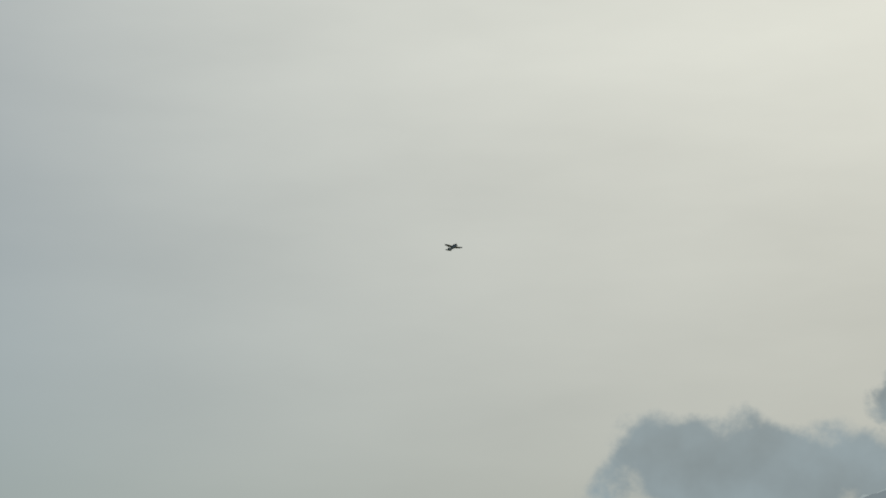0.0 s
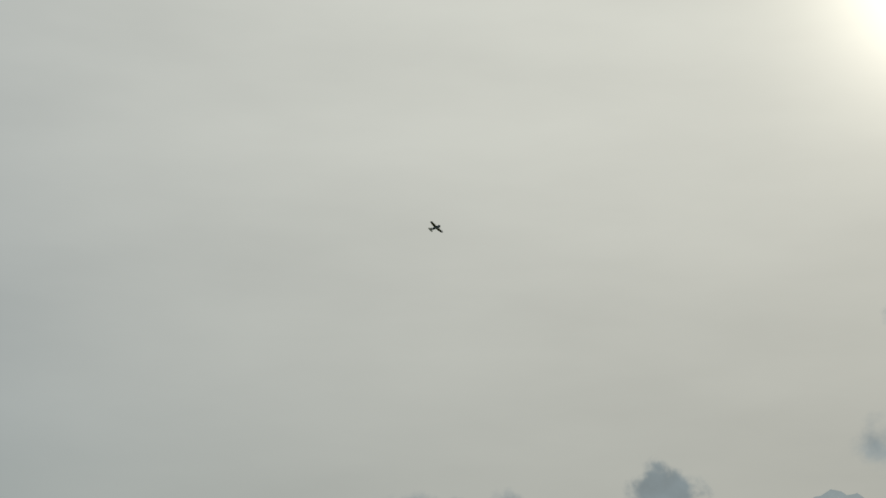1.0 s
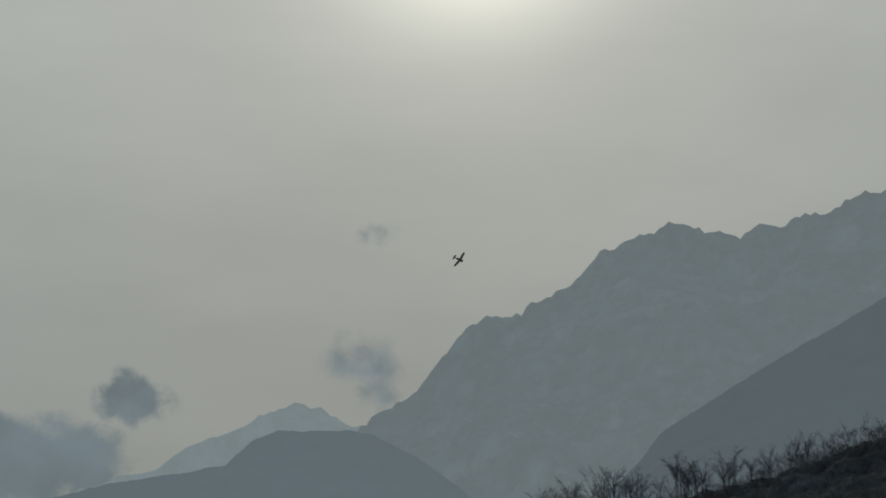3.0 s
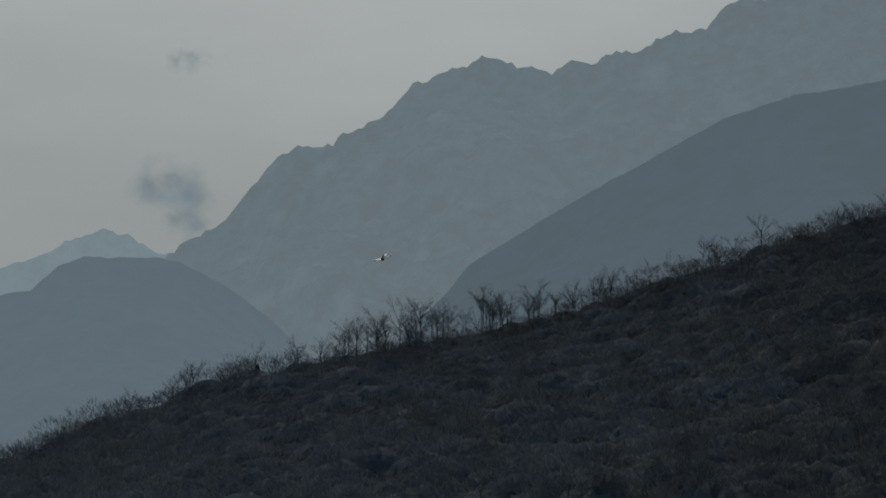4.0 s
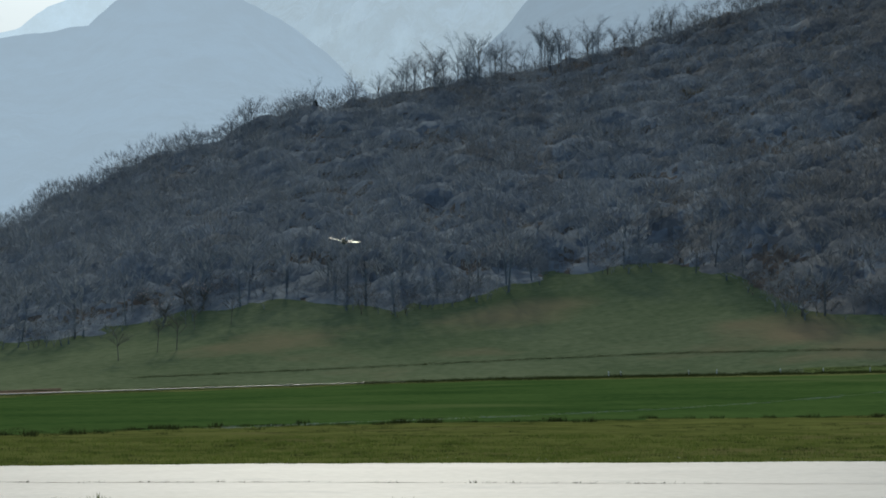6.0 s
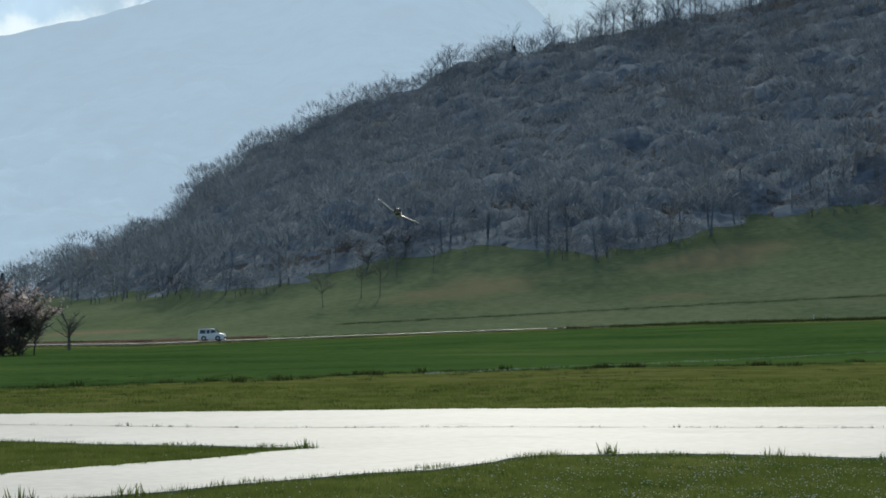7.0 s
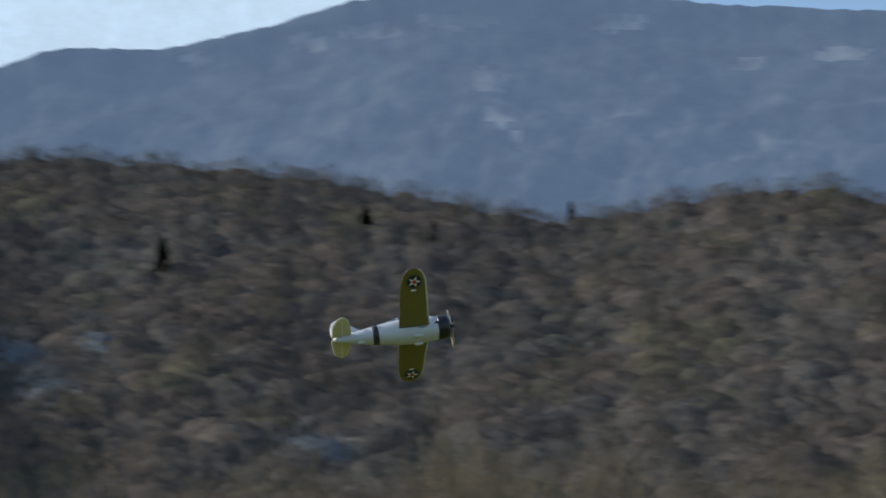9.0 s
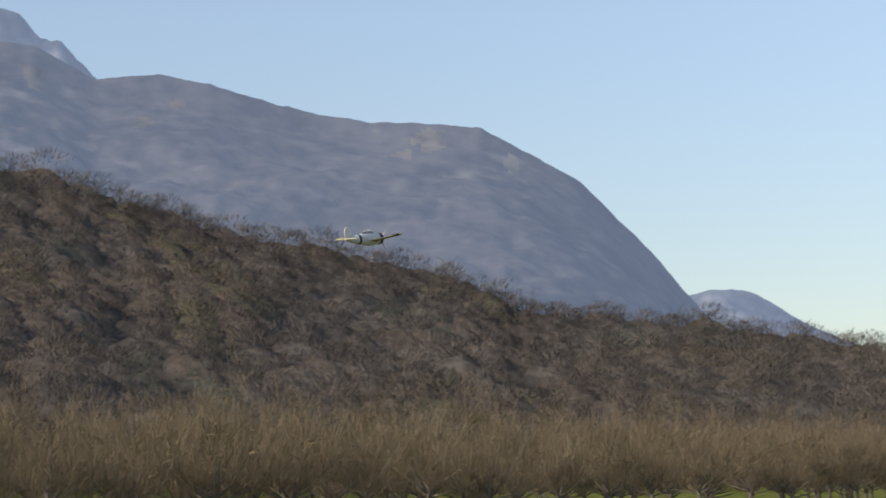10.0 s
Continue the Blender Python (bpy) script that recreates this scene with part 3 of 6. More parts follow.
def crown_tree(seed, twigs, slim=1.0, tall=0.45, thin=1.0, reach=0.36):
    """A bare woodland tree of height 1: trunk, limbs, and a rounded, uneven crown of thin upright shoots.
    Returns triangles and a normal for each corner that follows the crown's roundness."""
    rng = random.Random(seed)
    out, normals = [], []
    lean = Vector((rng.uniform(-0.05, 0.05), rng.uniform(-0.05, 0.05), tall))
    stem(out, Vector((0, 0, -0.05)), lean + Vector((0, 0, 0.05)), 0.016, 0.010)
    for _ in range(5):
        th = rng.uniform(0, 6.283)
        d = Vector((math.cos(th) * 0.2 * slim, math.sin(th) * 0.2 * slim, rng.uniform(0.2, 0.4)))
        sliver(out, lean * rng.uniform(0.6, 1.0), d, 0.011, rng)
    for a, b, c in out:
        n = (b - a).cross(c - a)
        n = n.normalized() if n.length > 1e-9 else Vector((0, 0, 1))
        normals += [n, n, n]
    lobes = [(Vector((rng.gauss(0, 1), rng.gauss(0, 1), rng.gauss(0.4, 0.8))).normalized(), rng.uniform(0.1, 0.3)) for _ in range(6)]
    for _ in range(twigs):
        n = Vector((rng.gauss(0, 1), rng.gauss(0, 1), rng.gauss(0.45, 0.9))).normalized()
        k = (0.75 + sum(a * max(0, n.dot(b)) ** 5 for b, a in lobes)) * rng.uniform(0.3, 1.0) ** 0.4
        p = Vector((n.x * reach * slim * k, n.y * reach * slim * k, 0.58 + n.z * 0.36 * k))
        way = Vector((n.x * 0.45 + rng.gauss(0, 0.25), n.y * 0.45 + rng.gauss(0, 0.25), rng.uniform(0.35, 1.0))).normalized()
        e = way * rng.uniform(0.07, 0.16)
        m = (Vector((n.x * 0.7, n.y * 0.7, 0.6)) + Vector((rng.gauss(0, 0.10), rng.gauss(0, 0.10), rng.gauss(0, 0.10)))).normalized()
        side = way.cross(m).normalized() * rng.uniform(0.0030, 0.0055) * thin
        q = p - e * 0.6
        out.append((q - side, q + side, q + e))
        normals += [m, m, m]
    tri = np.array([[tuple(v) for v in t] for t in out])
    tri[:, :, 2] *= 1.0 / tri[:, :, 2].max()
    return tri, np.array([tuple(n) for n in normals]).reshape(-1, 3, 3)


def branch_out(rng, tall, wide, limbs=6, forks=5, twigs=7, bole=0.6, thin=1.0):
    """A bare tree that forks three times into a rounded fan: stems and limbs, then branches and twigs."""
    wood, fine = [], []
    top = Vector((rng.uniform(-0.04, 0.04) * tall, rng.uniform(-0.04, 0.04) * tall, bole * tall))
    base = Vector((0, 0, -0.03 * tall))
    stem(wood, base, top - base, 0.012 * tall, 0.008 * tall, 5)
    for k in range(limbs):
        th = 6.283 * k / limbs + rng.uniform(-0.5, 0.5)
        out = rng.uniform(0.25, 1.0)
        p = base + (top - base) * rng.uniform(0.5, 1.0)
        d = Vector((math.cos(th) * wide * 0.30 * out, math.sin(th) * wide * 0.30 * out, tall * (0.36 - 0.20 * out) * rng.uniform(0.8, 1.15)))
        stem(wood, p, d * 0.5, 0.006 * tall, 0.004 * tall, 4)
        bend = Vector((rng.gauss(0, 0.02), rng.gauss(0, 0.02), 0.03)) * tall
        stem(wood, p + d * 0.5, d * 0.5 + bend, 0.004 * tall, 0.0012 * tall, 3)
        for _ in range(forks):
            u = rng.uniform(0.35, 1.0)
            q = p + d * u
            t2 = th + rng.uniform(-1.5, 1.5)
            e = (d.normalized() * 0.8 + Vector((math.cos(t2), math.sin(t2), rng.uniform(-0.1, 0.5))) * 0.75).normalized() * tall * rng.uniform(0.15, 0.28)
            sliver(fine, q, e, 0.0050 * tall * thin, rng)
            for _ in range(twigs):
                t3 = rng.uniform(0, 6.283)
                g = (e.normalized() * 0.7 + Vector((math.cos(t3), math.sin(t3), rng.uniform(-0.3, 0.7))) * 0.8).normalized() * tall * rng.uniform(0.06, 0.13)
                sliver(fine, q + e * rng.uniform(0.25, 0.95), g, 0.0030 * tall * thin * rng.uniform(0.7, 1.3), rng)
    return wood, fine


def flat_normals(tri):
    n = np.cross(tri[:, 1] - tri[:, 0], tri[:, 2] - tri[:, 0])
    n = n / np.maximum(np.linalg.norm(n, axis=1, keepdims=True), 1e-9)
    return np.repeat(n[:, None, :], 3, axis=1)


def open_tree(seed, **kind):
    """A bare crest tree of height 1 as an array of triangles with their normals."""
    wood, fine = branch_out(random.Random(seed), 1.0, 1.0, **kind)
    tri = np.array([[tuple(v) for v in t] for t in wood + fine])
    tri[:, :, 2] *= 1.0 / tri[:, :, 2].max()
    return tri, flat_normals(tri)


def plant(name, spots, templates, mats, label, category, seed=0):
    """Many trees in one mesh. spots: x, y, z, height, width, material index."""
    rng = np.random.RandomState(seed)
    tris, norms, mi = [], [], []
    for x, y, z, h, w, m in spots:
        t, n = templates[rng.randint(len(templates))]
        th = rng.uniform(0, 6.283)
        c, s = math.cos(th), math.sin(th)
        q, g = np.empty_like(t), np.empty_like(n)
        q[..., 0] = (t[..., 0] * c - t[..., 1] * s) * w + x
        q[..., 1] = (t[..., 0] * s + t[..., 1] * c) * w + y
        q[..., 2] = t[..., 2] * h + z
        g[..., 0] = n[..., 0] * c - n[..., 1] * s
        g[..., 1] = n[..., 0] * s + n[..., 1] * c
        g[..., 2] = n[..., 2]
        tris.append(q)
        norms.append(g)
        mi.append(np.full(len(q), m))
    v = np.concatenate(tris).reshape(-1, 3)
    ob = tri_object(name, v, np.arange(len(v)).reshape(-1, 3), mats, np.concatenate(mi), np.concatenate(norms).reshape(-1, 3))
    return tagged(ob, label, category, kind="stuff")


SPACING = 8.4


def wood_plan():
    """Where the woodland trees stand: a shaken grid over the hill, as a dictionary of arrays."""
    rng = np.random.RandomState(7)
    gx, gy = np.meshgrid(np.arange(-20, 800, SPACING), np.arange(-760, 770, SPACING), indexing="ij")
    x, y = gx + rng.uniform(-3.4, 3.4, gx.shape), gy + rng.uniform(-3.4, 3.4, gy.shape)
    az, r = np.degrees(np.arctan2(x, y)), np.hypot(x, y)
    ridge = np.interp(az, RIDGE_AZ, RIDGE_R)
    el = elevation(az, r)
    tone, clump = waves(x, y, 120, 13, 3), waves(x, y, 42, 19, 3, 0.6)
    ok = (az > 3) & (az < 158) & (el > np.interp(az, MEADOW_AZ, MEADOW_EL) + 0.2) & (r < ridge + 8) & ~clearing(az, el) & (r > 300)
    h = rng.uniform(8.0, 13.0, x.shape) * (1 + 0.12 * tone + 0.20 * clump)
    h = np.where(r > ridge - 30, h * np.interp(az, [22, 24, 32, 36], [1.05, 0.75, 0.75, 1.0]), h)
    pick = rng.uniform(-0.7, 0.7, x.shape) + tone + 0.6 * clump
    # haze-tinted twigs on the left, where haze is thicker, true browns further right
    brown = np.interp(az, [22, 40, 60, 100], [0.10, 0.36, 0.60, 1.0]) + rng.normal(0, 0.09, x.shape) + 0.08 * tone
    kind = np.where(brown < 0.30, 0, np.where(brown < 0.66, 5, np.where(pick > 1.0, 2, np.where(pick > 0.1, 1, np.where(pick > -1.05, 4, 3)))))
    return {"x": x, "y": y, "az": az, "r": r, "h": h, "kind": kind, "ok": ok, "wide": rng.uniform(0.95, 1.35, x.shape)}


PLAN = wood_plan()


def build_brush():
    """The closed mass of thin stems and shoots within the crowns, as one soft sheet that swells with each tree."""
    az = np.arange(4, 159, 0.15)
    u = np.linspace(0, 1, 270)
    A, U = np.meshgrid(az, u, indexing="ij")
    ridge = np.interp(A, RIDGE_AZ, RIDGE_R)
    R = 296 + (ridge + 6 - 296) * U
    X, Y = R * np.sin(np.radians(A)), R * np.cos(np.radians(A))
    el = elevation(A, R)
    edge = np.interp(A, MEADOW_AZ, MEADOW_EL) + 0.15
    inside_wood = np.clip((el - edge - 0.12 * waves(X, Y, 18, 4, 2)) / 1.0, 0, 1) * (1 - smooth(1, 7, R - ridge))
    open_ground = ((A - 115.3) / 3.1) ** 2 + ((el - 6.5 - 0.1 * (A - 115)) / 0.95) ** 2
    inside_wood = inside_wood * smooth(0.9, 1.3, open_ground)
    top, hue = np.full(A.shape, 3.6), np.full(A.shape, 4, dtype=np.int32)
    nx, ny = np.zeros(A.shape), np.zeros(A.shape)
    ci, cj = np.rint((X + 20) / SPACING).astype(int), np.rint((Y + 760) / SPACING).astype(int)
    rows_, cols_ = PLAN["x"].shape
    for di in (-1, 0, 1):
        for dj in (-1, 0, 1):
            i, j = np.clip(ci + di, 0, rows_ - 1), np.clip(cj + dj, 0, cols_ - 1)
            dx, dy = X - PLAN["x"][i, j], Y - PLAN["y"][i, j]
            h = PLAN["h"][i, j]
            rc = h * 0.5
            d2 = (dx * dx + dy * dy) / (rc * rc)
            dome = np.where(PLAN["ok"][i, j], h * (0.56 - 0.16 * d2), 0)
            better = dome > top
            top = np.where(better, dome, top)
            hue = np.where(better, PLAN["kind"][i, j], hue)
            nx, ny = np.where(better, dx / rc, nx), np.where(better, dy / rc, ny)
    rng = np.random.RandomState(5)
    Z = height(A, R) - 1.0 + inside_wood * (top + 0.35 * rng.normal(0, 1, A.shape))
    N = np.stack([0.3 * nx + rng.normal(0, 0.08, A.shape), 0.3 * ny + rng.normal(0, 0.08, A.shape), np.full(A.shape, 0.8)], -1)
    N = N / np.linalg.norm(N, axis=-1, keepdims=True)
    na, nr = A.shape
    i, j = np.meshgrid(np.arange(na - 1), np.arange(nr - 1), indexing="ij")
    a = (i * nr + j).ravel()
    keep = np.maximum(np.maximum(inside_wood[:-1, :-1], inside_wood[1:, 1:]), np.maximum(inside_wood[1:, :-1], inside_wood[:-1, 1:])).ravel() > 0.0
    a = a[keep]
    tris = np.concatenate([np.stack([a, a + nr + 1, a + 1], 1), np.stack([a, a + nr, a + nr + 1], 1)])
    # neighbouring crowns run into one another
    hue = hue[np.clip(np.arange(na)[:, None] + rng.randint(-2, 3, A.shape), 0, na - 1), np.clip(np.arange(nr)[None, :] + rng.randint(-1, 2, A.shape), 0, nr - 1)]
    zone = hue[:-1, :-1].ravel()[keep]
    ob = tri_object("undergrowth", np.stack([X, Y, Z], -1).reshape(-1, 3), tris, TWIGS, np.concatenate([zone, zone]), N.reshape(-1, 3))
    return tagged(ob, "dense bare stems and shoots within the hillside trees", "undergrowth", kind="stuff")


build_brush()


def build_woods():
    rng = np.random.RandomState(7)
    slope = [crown_tree(k, 200, 1.3 + 0.06 * (k % 3), 0.45, 1.25) for k in range(14)]
    brush = [crown_tree(50 + k, 110, 1.4, 0.25, 1.6) for k in range(5)]
    crest = [open_tree(20 + k, limbs=5 + k % 3, forks=5, twigs=11, bole=0.5 + 0.06 * (k % 4), thin=1.15) for k in range(8)]
    ok = PLAN["ok"]
    z = height(PLAN["az"], PLAN["r"]) - 0.3
    spots = list(zip(PLAN["x"][ok], PLAN["y"][ok], z[ok], PLAN["h"][ok], (PLAN["h"] * PLAN["wide"])[ok], PLAN["kind"][ok]))
    plant("woodland", spots, slope, TWIGS, "dense bare woodland on the hillside", "woods", 3)
    # low scrub along the foot of the woods
    m = 900
    az = rng.uniform(7, 130, m)
    near = np.array([next((q for q in range(286, 460, 4) if elevation(a, q) > np.interp(a, MEADOW_AZ, MEADOW_EL) + 0.1), 300) for a in az])
    r = near + rng.uniform(-4, 14, m)
    h = rng.uniform(3.0, 6.5, m)
    spots = list(zip(r * np.sin(np.radians(az)), r * np.cos(np.radians(az)), height(az, r) - 0.4, h, h * rng.uniform(1.0, 1.7, m), np.where(rng.uniform(0, 1, m) < np.interp(az, [50, 110], [0.85, 0.1]), 0, 4)))
    plant("foot_scrub", spots, brush, TWIGS, "low bare scrub at the foot of the woods", "scrub", 16)
    # scrub that closes the crest
    m = 800
    az = rng.uniform(4, 158, m)
    r = np.interp(az, RIDGE_AZ, RIDGE_R) + rng.uniform(-24, 6, m)
    h = rng.uniform(5.5, 9.0, m) * np.where((az > 23) & (az < 33), 0.8, 1.2)
    spots = list(zip(r * np.sin(np.radians(az)), r * np.cos(np.radians(az)), height(az, r) - 1.2, h, h * rng.uniform(1.3, 2.0, m), np.where(rng.uniform(0, 1, m) < np.interp(az, [50, 110], [0.85, 0.1]), 0, 4)))
    plant("crest_scrub", spots, brush, TWIGS, "low bare scrub under the crest trees", "scrub", 6)
    # a line of taller, finer trees along the crest
    m = 520
    az = np.sort(np.where(rng.uniform(0, 1, m) < 0.72, rng.uniform(6, 84, m), rng.uniform(84, 157, m)))
    r = np.interp(az, RIDGE_AZ, RIDGE_R) + rng.uniform(-18, 8, m)
    h = rng.uniform(10, 16, m) * (1 + 0.18 * waves(az * 12, az * 0, 40, 77, 2))
    h *= np.interp(az, [20, 24, 33, 36, 80, 90], [0.9, 1.3, 1.3, 1.1, 1.1, 0.85])
    spots = list(zip(r * np.sin(np.radians(az)), r * np.cos(np.radians(az)), height(az, r) - 0.4, h, h * rng.uniform(0.55, 0.9, m),
                     np.where(rng.uniform(0, 1, m) < np.interp(az, [50, 110], [0.85, 0.1]), 0, rng.choice([4, 1, 3], m))))
    plant("crest_woodland", spots, crest, TWIGS, "bare trees along the crest against the haze", "woods", 5)


build_woods()


# ---- orchard ----
def orchard_meshes(seed):
    """A vase-shaped tree: short trunk, rising limbs, and a mass of thin upright shoots."""
    rng = random.Random(seed)
    wood, fine = [], []
    base = Vector((0, 0, -0.1))
    top = Vector((rng.uniform(-0.1, 0.1), rng.uniform(-0.1, 0.1), rng.uniform(0.65, 0.95)))
    stem(wood, base, top - base, 0.13, 0.10, 7)
    ends = []
    for k in range(11):
        th = 6.283 * k / 11 + rng.uniform(-0.35, 0.35)
        rise = radians(rng.choice((12, 24, 36, 50, 64, 78)) + rng.uniform(-6, 6))
        ln = rng.uniform(2.2, 3.0) if rise < 0.8 else rng.uniform(2.6, 3.5)
        d = Vector((math.cos(th) * math.cos(rise), math.sin(th) * math.cos(rise), math.sin(rise))) * ln
        p, radius = top - Vector((0, 0, rng.uniform(0.0, 0.25))), 0.05
        turn = Vector((rng.uniform(-0.25, 0.25), rng.uniform(-0.25, 0.25), 0))
        for seg in range(4):
            step = d * 0.25 + turn * (seg - 1.5) * 0.5 + Vector((rng.gauss(0, 0.05), rng.gauss(0, 0.05), 0.05 * seg))
            stem(wood, p, step, radius, radius * 0.68, 5)
            p, radius = p + step, radius * 0.68
        for _ in range(8):
            t2 = th + rng.uniform(-1.3, 1.3)
            q = top + d * rng.uniform(0.15, 1.0)
            e = Vector((math.cos(t2) * rng.uniform(0.2, 1.4), math.sin(t2) * rng.uniform(0.2, 1.4), rng.uniform(0.0, 1.6)))
            sliver(fine, q, e, 0.045, rng)
            ends.append((q, e))
    for q, e in ends:
        for _ in range(34):
            p = q + e * rng.uniform(0.0, 1.0) + Vector((rng.gauss(0, 0.25), rng.gauss(0, 0.25), rng.gauss(0, 0.2)))
            th = rng.uniform(0, 6.283)
            d = Vector((math.cos(th) * rng.uniform(0.05, 0.6), math.sin(th) * rng.uniform(0.05, 0.6), rng.uniform(-0.1, 0.9)))
            sliver(fine, p, d, rng.uniform(0.010, 0.023), rng)
        if rng.random() < 0.55:
            d = Vector((rng.uniform(-0.3, 0.3), rng.uniform(-0.3, 0.3), rng.uniform(0.7, 1.7)))
            sliver(fine, q + e * rng.uniform(0.4, 1.0), d, 0.026, rng)
    made = []
    for nm, tri, mt in (("trunk", wood, BARK), ("crown", fine, SHOOTS)):
        v = np.array([tuple(p) for t in tri for p in t])
        ob = tri_object(nm, v, np.arange(len(v)).reshape(-1, 3), [mt], np.zeros(len(tri)))
        made.append(ob.data)
        bpy.data.objects.remove(ob)
    return made


def build_orchard():
    kinds = []
    for s in range(4):
        kinds.append(orchard_meshes(60 + s))
    rng = random.Random(8)
    for j in range(42):
        for i in range(4):
            y = 40 - j * 7.8 + rng.uniform(-0.6, 0.6)
            x = float(np.interp(-y, [-40, 10, 90, 181, 300], [74, 77, 104, 96, 88])) + i * 9.5 + rng.uniform(-0.6, 0.6)
            az, r = math.degrees(math.atan2(x, y)), math.hypot(x, y)
            thing = new("orchard_tree")
            k = rng.choice(kinds)
            big = rng.uniform(0.88, 1.14) * 2.0
            part("trunk", k[0], None, thing, "gnarled grey trunk and limbs")
            part("crown", k[1], None, thing, "dense upright ochre shoots")
            thing.matrix_basis = pose(x, y, float(height(az, r)) - 0.05, 0, 0, rng.uniform(0, 360)) @ Matrix.Diagonal((big, big, big * rng.uniform(0.95, 1.1), 1))
            tagged(thing, "bare old orchard tree with upright ochre shoots, on grass", "tree", "orchard rows")


build_orchard()


# ---- clouds ----
def cloud_material(name, colour, strength, scale, low, high, seed, aspect=2.0):
    m = bpy.data.materials.new(name)
    m.use_nodes = True
    n, l = m.node_tree.nodes, m.node_tree.links
    n.remove(n["Principled BSDF"])
    tc = n.new("ShaderNodeTexCoord").outputs["Object"]
    nz = n.new("ShaderNodeTexNoise")
    nz.noise_dimensions = "4D"
    nz.inputs["W"].default_value = seed
    nz.inputs["Scale"].default_value, nz.inputs["Detail"].default_value = scale, 6.0
    nz.inputs["Roughness"].default_value = 0.55
    true_shape = n.new("ShaderNodeVectorMath")
    true_shape.operation = "MULTIPLY"
    true_shape.inputs[1].default_value = (aspect, 1.0, 0.0)
    l.new(tc, true_shape.inputs[0])
    l.new(true_shape.outputs["Vector"], nz.inputs["Vector"])
    ln = n.new("ShaderNodeVectorMath")
    ln.operation = "LENGTH"
    l.new(tc, ln.inputs[0])
    fall = n.new("ShaderNodeMapRange")
    fall.inputs["From Min"].default_value, fall.inputs["From Max"].default_value = 0.25, 1.0
    fall.inputs["To Min"].default_value, fall.inputs["To Max"].default_value = 0.22, -0.35
    l.new(ln.outputs["Value"], fall.inputs["Value"])
    ad = n.new("ShaderNodeMath")
    l.new(nz.outputs["Fac"], ad.inputs[0])
    l.new(fall.outputs["Result"], ad.inputs[1])
    al = n.new("ShaderNodeMapRange")
    al.interpolation_type = "SMOOTHSTEP"
    al.inputs["From Min"].default_value, al.inputs["From Max"].default_value = low, high
    al.inputs["To Max"].default_value = 0.72
    l.new(ad.outputs[0], al.inputs["Value"])
    em = n.new("ShaderNodeEmission")
    em.inputs["Color"].default_value = (*colour, 1)
    fold = n.new("ShaderNodeTexNoise")
    fold.inputs["Scale"].default_value, fold.inputs["Detail"].default_value = scale * 0.8, 4.0
    l.new(true_shape.outputs["Vector"], fold.inputs["Vector"])
    light = n.new("ShaderNodeMapRange")
    light.inputs["From Min"].default_value, light.inputs["From Max"].default_value = 0.35, 0.68
    light.inputs["To Min"].default_value, light.inputs["To Max"].default_value = strength * 0.9, strength * 1.35
    l.new(fold.outputs["Fac"], light.inputs["Value"])
    l.new(light.outputs["Result"], em.inputs["Strength"])
    tr = n.new("ShaderNodeBsdfTransparent")
    mx = n.new("ShaderNodeMixShader")
    l.new(al.outputs["Result"], mx.inputs["Fac"])
    l.new(tr.outputs["BSDF"], mx.inputs[1])
    l.new(em.outputs["Emission"], mx.inputs[2])
    l.new(mx.outputs["Shader"], n["Material Output"].inputs["Surface"])
    return m


def cloud(az, el, wide, high, mat, label):
    """A far bank of cloud; wide and high in degrees from the middle to the border."""
    d = 4650
    k = d * math.pi / 180
    bm = bmesh.new()
    bmesh.ops.create_grid(bm, x_segments=16, y_segments=8, size=1.0)
    for v in bm.verts:
        v.co.z = 0.12 * (v.co.x ** 2 + v.co.y ** 2)
    me = bpy.data.meshes.new("cloud")
    bm.to_mesh(me)
    bm.free()
    me.materials.append(mat)
    ob = new("cloud", me)
    p = at(az, d * math.cos(radians(el)), 1.7 + d * math.sin(radians(el)))
    ob.matrix_world = look(p, EYE) @ Matrix.Diagonal((wide * k, high * k, 60, 1))
    ob.visible_shadow = False
    return tagged(ob, label, "cloud", kind="structure")


